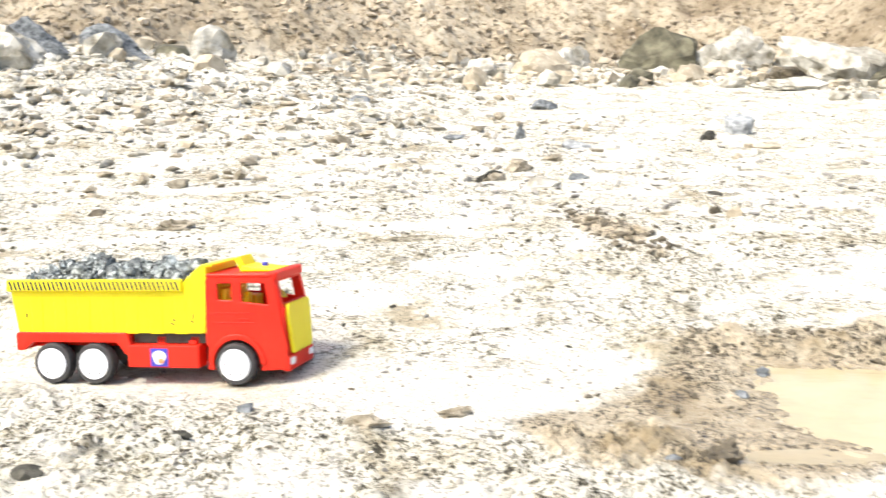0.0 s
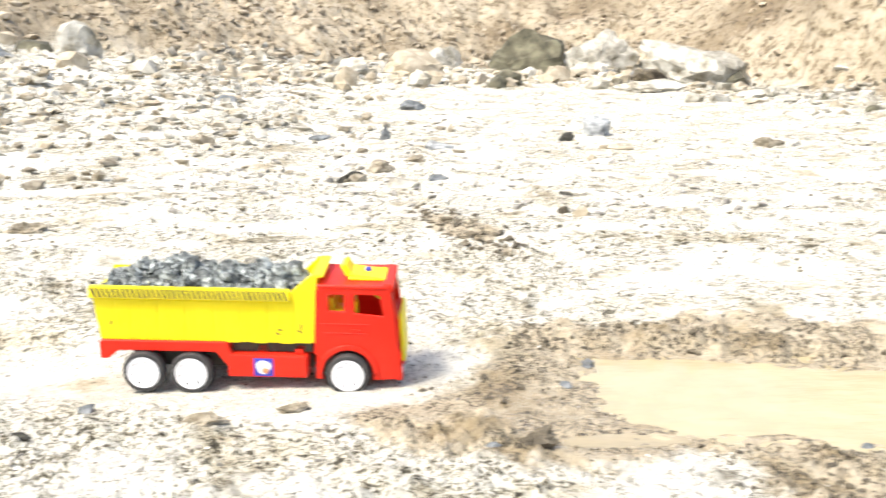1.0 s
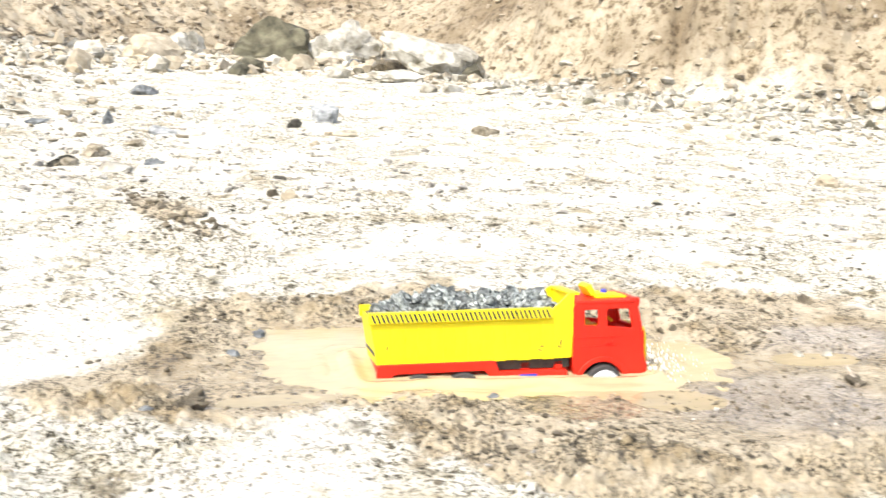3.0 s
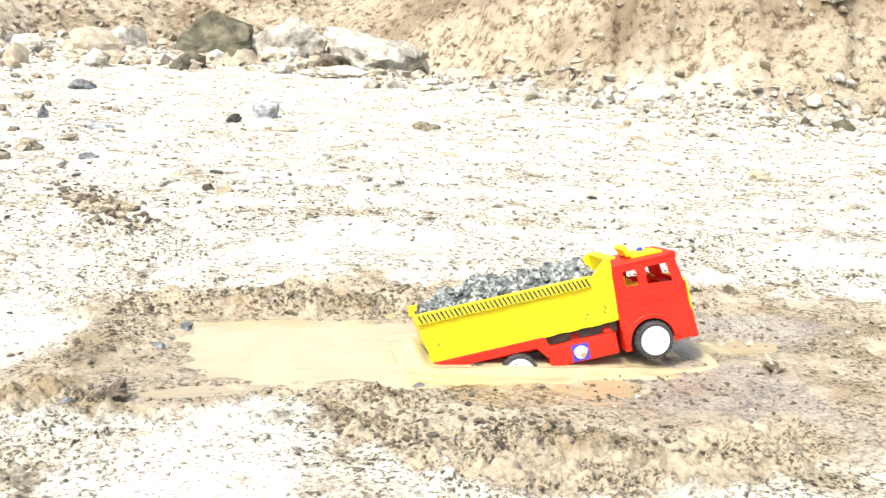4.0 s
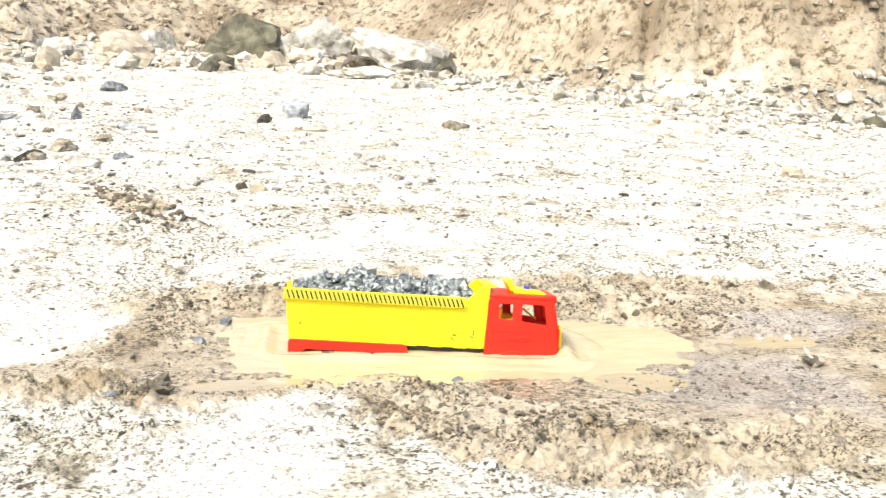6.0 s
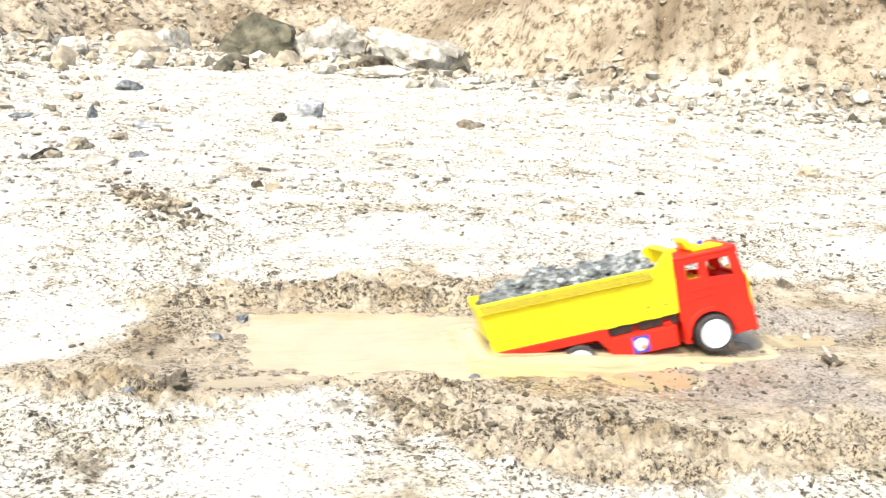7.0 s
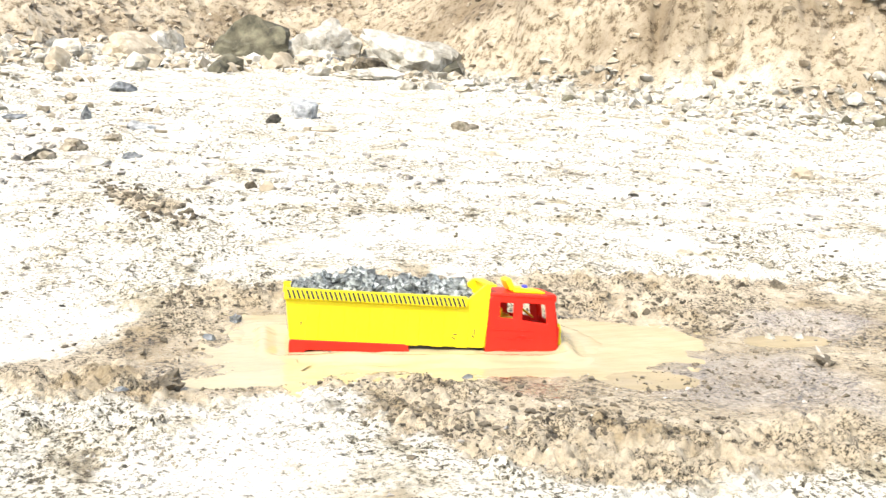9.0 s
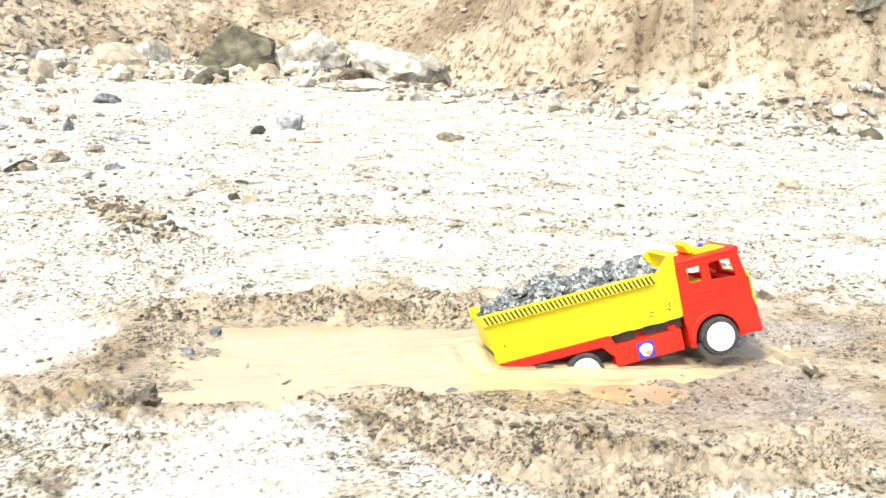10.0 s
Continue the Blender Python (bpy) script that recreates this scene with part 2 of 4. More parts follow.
def ground_material():
    m = bpy.data.materials.new("gravelly_earth")
    m.use_nodes = True
    n, l = m.node_tree.nodes, m.node_tree.links
    b = n["Principled BSDF"]
    co = n.new("ShaderNodeTexCoord")

    def tex(scale, detail, rough=0.6):
        t = n.new("ShaderNodeTexNoise")
        t.inputs["Scale"].default_value, t.inputs["Detail"].default_value, t.inputs["Roughness"].default_value = scale, detail, rough
        l.new(co.outputs["Object"], t.inputs["Vector"])
        return t.outputs[0]

    def ramp(src, stops):
        r = n.new("ShaderNodeValToRGB")
        while len(r.color_ramp.elements) < len(stops):
            r.color_ramp.elements.new(0.5)
        for e, (p, c) in zip(r.color_ramp.elements, stops):
            e.position, e.color = p, (*c, 1)
        l.new(src, r.inputs[0])
        return r.outputs[0]

    def mix(fac, a, c, mode="MIX"):
        x = n.new("ShaderNodeMix")
        x.data_type, x.blend_type = "RGBA", mode
        if isinstance(fac, float):
            x.inputs[0].default_value = fac
        else:
            l.new(fac, x.inputs[0])
        l.new(a, x.inputs[6])
        l.new(c, x.inputs[7])
        return x.outputs[2]

    def attr(name):
        a = n.new("ShaderNodeAttribute")
        a.attribute_name = name
        return a.outputs["Fac"]

    grit = tex(125, 8, 0.72)
    patch = tex(4.5, 7, 0.65)
    crumbs = tex(52, 9, 0.76)
    zone = tex(7.5, 6, 0.7)
    # Dark stops paint shade between crumbs into the colour, placed by noise.
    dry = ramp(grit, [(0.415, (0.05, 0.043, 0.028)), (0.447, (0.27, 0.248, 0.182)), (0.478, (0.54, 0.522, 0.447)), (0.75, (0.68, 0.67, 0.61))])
    crumb_shade = ramp(crumbs, [(0.415, (0.09, 0.078, 0.052)), (0.437, (0.44, 0.40, 0.30)), (0.462, (1, 1, 1))])
    dry = mix(1.0, dry, crumb_shade, "MULTIPLY")
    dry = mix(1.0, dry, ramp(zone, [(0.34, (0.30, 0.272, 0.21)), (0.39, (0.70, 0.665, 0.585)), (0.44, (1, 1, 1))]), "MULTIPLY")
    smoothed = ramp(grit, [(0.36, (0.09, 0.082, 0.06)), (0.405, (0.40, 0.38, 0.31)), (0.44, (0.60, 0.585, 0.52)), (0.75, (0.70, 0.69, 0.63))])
    dry = mix(ramp(tex(3.4, 7, 0.66), [(0.48, (0, 0, 0)), (0.57, (0.85, 0.85, 0.85))]), dry, smoothed)
    worn = ramp(grit, [(0.36, (0.26, 0.24, 0.18)), (0.41, (0.55, 0.53, 0.46)), (0.75, (0.70, 0.69, 0.63))])
    dry = mix(attr("packed"), dry, worn)
    dust = ramp(patch, [(0.35, (0.60, 0.53, 0.40)), (0.42, (0.91, 0.88, 0.80)), (0.49, (1.0, 0.99, 0.96))])
    dry = mix(1.0, dry, dust, "MULTIPLY")
    # The mud's darkest stops put the shade of crevices into its colour.
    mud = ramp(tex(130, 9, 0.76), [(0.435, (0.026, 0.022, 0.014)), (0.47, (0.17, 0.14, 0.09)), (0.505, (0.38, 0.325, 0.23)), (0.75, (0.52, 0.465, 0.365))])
    sleek = ramp(tex(30, 8, 0.7), [(0.36, (0.13, 0.105, 0.065)), (0.42, (0.40, 0.345, 0.25)), (0.70, (0.56, 0.505, 0.395))])
    mud = mix(ramp(tex(9, 6, 0.68), [(0.47, (0, 0, 0)), (0.55, (0.8, 0.8, 0.8))]), mud, sleek)
    mudtone = ramp(tex(5, 6, 0.65), [(0.38, (0.66, 0.60, 0.48)), (0.48, (1.0, 0.98, 0.93))])
    mud = mix(1.0, mud, mudtone, "MULTIPLY")
    # Low stops colour in the shaded gaps of the crumbly bank.
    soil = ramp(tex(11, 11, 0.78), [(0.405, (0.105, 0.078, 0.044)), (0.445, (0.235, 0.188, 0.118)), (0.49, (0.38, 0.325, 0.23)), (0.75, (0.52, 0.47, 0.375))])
    soil = mix(1.0, soil, ramp(tex(0.9, 5, 0.6), [(0.36, (0.47, 0.42, 0.35)), (0.50, (0.82, 0.80, 0.76)), (0.62, (1, 1, 1))]), "MULTIPLY")
    shingle = ramp(tex(150, 8, 0.74), [(0.42, (0.04, 0.036, 0.035)), (0.465, (0.18, 0.165, 0.152)), (0.51, (0.37, 0.345, 0.325)), (0.75, (0.52, 0.495, 0.475))])
    half = n.new("ShaderNodeMath")
    half.operation, half.inputs[1].default_value = "MULTIPLY", 0.5
    l.new(attr("grey"), half.inputs[0])
    mud = mix(half.outputs[0], mud, shingle)
    col = mix(attr("wetness"), dry, mud)
    col = mix(attr("soil"), col, soil)
    soaked = ramp(attr("sheen"), [(0.0, (1, 1, 1)), (1.0, (0.78, 0.755, 0.71))])
    col = mix(1.0, col, soaked, "MULTIPLY")
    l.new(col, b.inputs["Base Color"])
    rr = n.new("ShaderNodeMapRange")
    rr.inputs[3].default_value, rr.inputs[4].default_value = 0.92, 0.09
    shine = n.new("ShaderNodeMath")
    shine.operation = "MULTIPLY"
    l.new(attr("sheen"), shine.inputs[0])
    l.new(ramp(tex(22, 4), [(0.36, (0.25, 0.25, 0.25)), (0.56, (1, 1, 1))]), shine.inputs[1])
    l.new(shine.outputs[0], rr.inputs[0])
    l.new(rr.outputs[0], b.inputs["Roughness"])
    bp = n.new("ShaderNodeBump")
    bp.inputs["Strength"].default_value, bp.inputs["Distance"].default_value = 0.9, 0.009
    calm = n.new("ShaderNodeMapRange")
    calm.inputs[3].default_value, calm.inputs[4].default_value = 0.9, 0.30
    l.new(shine.outputs[0], calm.inputs[0])
    l.new(calm.outputs[0], bp.inputs["Strength"])
    l.new(tex(90, 8, 0.72), bp.inputs["Height"])
    coarse = n.new("ShaderNodeBump")
    coarse.inputs["Distance"].default_value = 0.022
    l.new(attr("soil"), coarse.inputs["Strength"])
    l.new(tex(9, 9, 0.72), coarse.inputs["Height"])
    l.new(bp.outputs[0], coarse.inputs["Normal"])
    l.new(coarse.outputs[0], b.inputs["Normal"])
    return m


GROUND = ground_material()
PEBBLE = material("pebble_stone", (0.22, 0.195, 0.155), (0.66, 0.63, 0.56), 40, 0.85, 0.4, 120, vary=0.6)
LIME = material("pale_limestone", (0.155, 0.138, 0.095), (0.60, 0.58, 0.505), 7, 0.9, 1.0, 14, vary=0.25, spec=0.2)
DARKROCK = material("olive_grey_rock", (0.035, 0.032, 0.02), (0.15, 0.14, 0.09), 7, 0.95, 0.6, 24, vary=0.2)
PALEBLUE = material("pale_blue_grey_rock", (0.11, 0.116, 0.116), (0.44, 0.455, 0.45), 26, 0.95, 0.8, 50, spec=0.2)
BLUEROCK = material("blue_grey_rock", (0.045, 0.05, 0.052), (0.27, 0.285, 0.285), 30, 0.95, 0.6, 60, vary=0.2, spec=0.2)
BLACKROCK = material("dark_slate", (0.016, 0.0155, 0.012), (0.095, 0.089, 0.07), 40, 0.95, 0.7, 90, vary=0.3, spec=0.2)
CLOD = material("brown_clod", (0.045, 0.037, 0.024), (0.175, 0.145, 0.095), 40, 0.9, 0.6, 110, vary=0.25)
EARTH = material("dry_earth_clod", (0.12, 0.10, 0.065), (0.38, 0.335, 0.25), 45, 0.95, 0.6, 110, vary=0.15, spec=0.2)
TAN = material("tan_stone", (0.27, 0.225, 0.15), (0.50, 0.44, 0.33), 12, 0.88, 0.5, 40, vary=0.25)
CHIP = material("crushed_granite", (0.035, 0.044, 0.041), (0.60, 0.645, 0.61), 2.6, 0.8, 0.6, 9, vary=0.7)
# Near-black colour that paints the shade between the load's stones.
LOAD_SHADE = material("gravel_gap_shade", (0.02, 0.024, 0.022), (0.10, 0.11, 0.10), 60, 0.95, 0.6, 160)
GRIT = material("crumb_and_gap_shade", (0.055, 0.046, 0.027), (0.20, 0.172, 0.108), 60, 0.95, 0.3, 200, vary=0.5)
SOIL = material("crumbly_soil", (0.20, 0.16, 0.105), (0.46, 0.40, 0.30), 14, 0.95, 0.5, 40, vary=0.3)
TWIG = material("dry_twig", (0.20, 0.16, 0.11), (0.45, 0.40, 0.32), 60, 0.85, 0.3, 200)
YELLOW = material("yellow_plastic", (0.90, 0.76, 0.010), (0.94, 0.81, 0.018), 9, 0.4, 0.04, 90, spec=0.35)
RED = material("red_plastic", (0.78, 0.026, 0.010), (0.86, 0.038, 0.016), 9, 0.4, 0.04, 90, spec=0.35)
TYRE = material("black_tyre_plastic", (0.018, 0.018, 0.02), (0.06, 0.057, 0.052), 60, 0.7, 0.2, 200)
WHITE = material("white_plastic", (0.70, 0.71, 0.72), (0.82, 0.82, 0.83), 30, 0.4, 0.03, 120)
BLACK = material("black_print", (0.02, 0.018, 0.012), (0.05, 0.045, 0.03), 80, 0.6, 0.0)
BLUE = material("blue_print", (0.03, 0.03, 0.30), (0.05, 0.05, 0.42), 60, 0.5, 0.0)
ORANGE = material("orange_print", (0.55, 0.20, 0.08), (0.70, 0.35, 0.15), 90, 0.5, 0.0)
SCUFF = material("brown_scuff", (0.10, 0.07, 0.015), (0.24, 0.17, 0.025), 120, 0.8, 0.0)


def thin_plastic(m, share, colour):
    """Toy plastic a millimetre or two thick lets some light through."""
    n, l = m.node_tree.nodes, m.node_tree.links
    lit, both = n.new("ShaderNodeBsdfTranslucent"), n.new("ShaderNodeMixShader")
    lit.inputs["Color"].default_value, both.inputs[0].default_value = (*colour, 1), share
    l.new(n["Principled BSDF"].outputs[0], both.inputs[1])
    l.new(lit.outputs[0], both.inputs[2])
    l.new(both.outputs[0], n["Material Output"].inputs["Surface"])


thin_plastic(RED, 0.30, (0.85, 0.035, 0.012))
thin_plastic(YELLOW, 0.22, (0.92, 0.76, 0.02))


def water_material(name, low, high):
    m = material(name, low, high, 7, 0.05, 0.0)
    n, l = m.node_tree.nodes, m.node_tree.links
    b = n["Principled BSDF"]
    b.inputs["IOR"].default_value = 1.33
    co = n.new("ShaderNodeTexCoord")
    t = n.new("ShaderNodeTexNoise")
    t.inputs["Scale"].default_value, t.inputs["Detail"].default_value = 28, 3
    mp = n.new("ShaderNodeMapping")
    mp.inputs["Scale"].default_value = (0.5, 1.6, 1)
    l.new(co.outputs["Object"], mp.inputs[0])
    l.new(mp.outputs[0], t.inputs["Vector"])
    bp = n.new("ShaderNodeBump")
    bp.inputs["Strength"].default_value, bp.inputs["Distance"].default_value = 0.35, 0.006
    l.new(t.outputs[0], bp.inputs["Height"])
    l.new(bp.outputs[0], b.inputs["Normal"])
    return m


WATER_MAT = water_material("muddy_water", (0.35, 0.29, 0.168), (0.42, 0.355, 0.215))
FILM_MAT = water_material("thin_muddy_water", (0.265, 0.215, 0.125), (0.345, 0.285, 0.175))


# ---------------------------------------------------------------- mesh helpers
def part(name, bm, mat, parent=None, label="", smooth_faces=False):
    me = bpy.data.meshes.new(name)
    bmesh.ops.recalc_face_normals(bm, faces=bm.faces)
    bm.to_mesh(me)
    bm.free()
    me.materials.append(mat)
    if smooth_faces:
        me.shade_smooth()
    ob = new(name, me)
    ob.parent = parent
    if label:
        tagged(ob, label)
    return ob


def mesh_from(name, verts, quads, mat, flat=False):
    """A mesh straight from arrays of corners and faces of one size."""
    me = bpy.data.meshes.new(name)
    k = quads.shape[1]
    me.vertices.add(len(verts))
    me.vertices.foreach_set("co", np.ascontiguousarray(verts, np.float32).ravel())
    me.loops.add(quads.size)
    me.loops.foreach_set("vertex_index", np.ascontiguousarray(quads, np.int32).ravel())
    me.polygons.add(len(quads))
    me.polygons.foreach_set("loop_start", np.arange(0, quads.size, k, dtype=np.int32))
    me.update(calc_edges=True)
    me.materials.append(mat)
    if flat:
        me.shade_flat()
    else:
        me.shade_smooth()
    return me


def box(bm, x0, x1, y0, y1, z0, z1, bevel=0.0015, segments=2):
    made = bmesh.ops.create_cube(bm, size=1)["verts"]
    m = Matrix.Translation(((x0 + x1) / 2, (y0 + y1) / 2, (z0 + z1) / 2)) @ Matrix.Diagonal((x1 - x0, y1 - y0, z1 - z0, 1))
    bmesh.ops.transform(bm, matrix=m, verts=made)
    if bevel:
        edges = list({e for v in made for e in v.link_edges})
        bmesh.ops.bevel(bm, geom=edges, offset=bevel, segments=segments, affect="EDGES", profile=0.6)
    return bm


def rounded(points, r, n=4):
    """Outline with its corners rounded."""
    out = []
    for i, p in enumerate(points):
        p, a, b = Vector(p), Vector(points[i - 1]), Vector(points[(i + 1) % len(points)])
        ra = min(r, (a - p).length * 0.45, (b - p).length * 0.45)
        s, e = p + (a - p).normalized() * ra, p + (b - p).normalized() * ra
        for k in range(n + 1):
            t = k / n
            out.append(tuple((1 - t) ** 2 * s + 2 * t * (1 - t) * p + t * t * e))
    return out


def plate(outline, holes, thick, bevel=0.0008):
    """A plate in the XY plane with holes through it."""
    cu = bpy.data.curves.new("plate", "CURVE")
    cu.dimensions, cu.fill_mode = "2D", "BOTH"
    cu.extrude, cu.bevel_depth, cu.bevel_resolution = thick / 2 - bevel, bevel, 1
    for loop in (outline, *holes):
        s = cu.splines.new("POLY")
        s.points.add(len(loop) - 1)
        for q, (x, y) in zip(s.points, loop):
            q.co = (x, y, 0, 1)
        s.use_cyclic_u = True
    ob = bpy.data.objects.new("plate", cu)
    scene.collection.objects.link(ob)
    bpy.context.view_layer.update()
    me = bpy.data.meshes.new_from_object(ob.evaluated_get(bpy.context.evaluated_depsgraph_get()))
    bm = bmesh.new()
    bm.from_mesh(me)
    bpy.data.objects.remove(ob)
    bpy.data.curves.remove(cu)
    bpy.data.meshes.remove(me)
    return bm


def upright(bm, y):
    """Stands a plate up: its XY becomes XZ, at depth y."""
    bm.transform(Matrix.Translation((0, y, 0)) @ Matrix.Rotation(radians(90), 4, "X"))
    return bm


def lathe(bm, profile, n=40):
    """Turns (radius, y) points about the Y axis."""
    rings = [[bm.verts.new((r * math.cos(2 * math.pi * k / n), y, r * math.sin(2 * math.pi * k / n))) for k in range(n)] for r, y in profile]
    for a, b in zip(rings, rings[1:]):
        for k in range(n):
            bm.faces.new((a[k], a[(k + 1) % n], b[(k + 1) % n], b[k]))
    for ring in (rings[0], rings[-1]):
        bm.faces.new(ring)
    return bm


def rock_mesh(name, mat, size, seed, level=3, cuts=11, jag=0.16, noise_scale=1.6):
    """An angular stone: a ball cut by planes and roughened; it sits on z = 0."""
    rng = random.Random(seed)
    bm = bmesh.new()
    bmesh.ops.create_icosphere(bm, subdivisions=level, radius=1.0)
    planes = []
    for _ in range(cuts):
        v = Vector((rng.gauss(0, 1), rng.gauss(0, 1), rng.gauss(0, 0.8))).normalized()
        planes.append((v, rng.uniform(0.42, 0.80)))
    off = Vector((seed * 3.1, seed * 1.7, seed * 0.9))
    for v in bm.verts:
        d = v.co.normalized()
        r = 1.0
        for nrm, h in planes:
            k = d.dot(nrm)
            if k > 0.05:
                r = min(r, h / k)
        r *= 1 + jag * noise.fractal(d * noise_scale + off, 0.8, 2.1, 4) + 0.35 * jag * noise.noise(d * 7 + off)
        v.co = d * r
    for v in bm.verts:
        v.co = Vector((v.co.x * size[0] / 1.35, v.co.y * size[1] / 1.35, max(v.co.z, -0.35) * size[2] / 1.05))
    low = min(v.co.z for v in bm.verts)
    for v in bm.verts:
        v.co.z -= low + 0.2 * size[2]
    me = bpy.data.meshes.new(name)
    bm.to_mesh(me)
    bm.free()
    me.materials.append(mat)
    me.shade_smooth()
    me.set_sharp_from_angle(angle=radians(22))
    return me


# ---------------------------------------------------------------- ground sheet
def build_ground():
    az = np.radians(np.concatenate([np.linspace(-27.5, 49.5, 640), np.linspace(49.5, 332.5, 58)[1:-1]]))
    r = np.concatenate([np.linspace(0.06, 0.62, 14), np.geomspace(0.64, 12.2, 720), np.geomspace(12.6, 420, 30)])
    a, rr = np.meshgrid(az, r)
    x, y = CX + rr * np.sin(a), CY + rr * np.cos(a)
    z, wet, soil, sheen, grey = terrain(x, y)
    verts = np.stack([x, y, z], -1).reshape(-1, 3)
    nr, na = x.shape
    i, j = np.meshgrid(np.arange(nr - 1), np.arange(na), indexing="ij")
    k = (j + 1) % na
    quads = np.stack([i * na + j, i * na + k, (i + 1) * na + k, (i + 1) * na + j], -1).reshape(-1, 4)[:, ::-1]
    share = soil.ravel()[quads].mean(1)

    def sheet(name, pick, label, category):
        used = np.unique(quads[pick])
        back = np.zeros(len(verts), np.int64)
        back[used] = np.arange(len(used))
        me = mesh_from(name, verts[used], back[quads[pick]], GROUND)
        for key, val in (("wetness", wet), ("soil", soil), ("sheen", sheen), ("packed", packed(x, y)), ("grey", grey)):
            me.attributes.new(key, "FLOAT", "POINT").data.foreach_set("value", val.ravel()[used].astype(np.float32))
        tagged(new(name, me), label, category, kind="structure")

    sheet("ground", share < 0.5, "pale gravelly earth with wet brown mud round a puddle", "ground")
    sheet("earth_bank", share >= 0.5, "cut bank of crumbly yellow-brown soil with scraped furrows", "bank")
    # the hole under the sheet's middle is closed by a small cap
    bm = bmesh.new()
    ring = [bm.verts.new(Vector(verts[q])) for q in range(na)]
    bm.faces.new(ring)
    cap = part("ground_cap", bm, GROUND)
    tagged(cap, "pale gravelly earth patch", "ground", kind="structure")


def build_water():
    gx, gy = np.meshgrid(np.linspace(0.44, 1.44, 200), np.linspace(1.18, 1.80, 124))
    zz = WATER + 0.0012 * fbm(gx, gy * 1.5, 14, 3, 66)
    verts = np.stack([gx, gy, zz], -1).reshape(-1, 3)
    n, m = gx.shape
    i, j = np.meshgrid(np.arange(n - 1), np.arange(m - 1), indexing="ij")
    quads = np.stack([i * m + j, i * m + j + 1, (i + 1) * m + j + 1, (i + 1) * m + j], -1).reshape(-1, 4)
    keep = inside(gx, gy, PUDDLE) > -0.075
    quads = quads[keep.ravel()[quads].all(1)]
    tagged(new("puddle_water", mesh_from("puddle_water", verts, quads, WATER_MAT)), "opaque light brown muddy puddle water", "water", kind="structure")
    for hx, hy, ha, hb in SHALLOW:
        bm = bmesh.new()
        ring = []
        for k in range(90):
            t = 2 * math.pi * k / 90
            s = 1.12 + 0.3 * noise.fractal(Vector((math.cos(t) * 1.8 + hx * 9, math.sin(t) * 1.8, hy)), 0.8, 2.0, 3)
            dy = hb * s * math.sin(t)
            ring.append(bm.verts.new((hx + ha * s * math.cos(t) - 0.25 * dy, hy + dy, -0.0115)))
        bm.faces.new(ring)
        tagged(part("shallow_water", bm, FILM_MAT), "thin film of brown water in a mud hollow", "water", kind="structure")


def build_spill():
    """Water that slops over the puddle's end while the truck rocks in it."""
    bm = bmesh.new()
    ring = []
    for k in range(120):
        t = 2 * math.pi * k / 120
        s = 1.0 + 0.5 * noise.fractal(Vector((math.cos(t) * 2.2, math.sin(t) * 2.2, 4.0)), 0.8, 2.0, 4)
        dy = 0.16 * s * math.sin(t)
        ring.append(bm.verts.new((0.125 * s * math.cos(t) - 0.3 * dy, dy, 0.0)))
    bm.faces.new(ring)
    return tagged(part("spilled_water", bm, WATER_MAT), "thin brown water spilled over the puddle's end", "water", kind="structure")


build_ground()
build_water()
SPILL = build_spill()


# ---------------------------------------------------------------- loose stones
def scatter(name, count, seed, near, far, size_low, size_high, mat, label, category, az=(-27, 49), keep=None, squash=0.6, power=2.2):
    """Many small stones in one mesh, twenty faces each."""
    rng = np.random.default_rng(seed)
    bm = bmesh.new()
    bmesh.ops.create_icosphere(bm, subdivisions=1, radius=1.0)
    base = np.array([v.co[:] for v in bm.verts])
    faces = np.array([[v.index for v in f.verts] for f in bm.faces])
    bm.free()
    a = np.radians(rng.uniform(*az, count * 3))
    r = near * (far / near) ** rng.uniform(0, 1, count * 3)
    x, y = CX + r * np.sin(a), CY + r * np.cos(a)
    z, wet, soil, sheen, grey = terrain(x, y)
    ok = inside(x, y, PUDDLE) < -0.03
    if keep is not None:
        ok &= keep(x, y, r, np.degrees(a), wet, soil, rng.uniform(0, 1, x.shape))
    x, y, z, r = x[ok][:count], y[ok][:count], z[ok][:count], r[ok][:count]
    n = len(x)
    size = size_low + (size_high - size_low) * rng.uniform(0, 1, n) ** power
    size = np.maximum(size, 0.0010 * r)
    shape = np.stack([rng.uniform(0.6, 1.6, n), rng.uniform(0.5, 1.2, n), rng.uniform(0.5, 1.3, n) * squash], -1)
    v = base[None] * (1 + rng.uniform(-0.62, 0.35, (n, len(base), 1))) * shape[:, None] * (size[:, None, None] / 2)
    t = rng.uniform(0, 2 * np.pi, n)
    c, s = np.cos(t)[:, None], np.sin(t)[:, None]
    v = np.stack([v[..., 0] * c - v[..., 1] * s, v[..., 0] * s + v[..., 1] * c, v[..., 2]], -1)
    v += np.stack([x, y, z + 0.12 * size], -1)[:, None]
    f = (faces[None] + (np.arange(n) * len(base))[:, None, None]).reshape(-1, 3)
    me = mesh_from(name, v.reshape(-1, 3), f, mat, flat=True)
    tagged(new(name, me), label, category, kind="stuff")


def place_rock(name, mat, x, y, size, seed, label, turn=0, lift=0.0, level=3, tilt=(0, 0), group="", cuts=11, jag=0.16):
    ob = new(name, rock_mesh(name, mat, size, seed, level, cuts, jag))
    ob.matrix_world = pose(x, y, ground_z(x, y) + lift, tilt[0], tilt[1], turn)
    return tagged(ob, label, "rock", group)


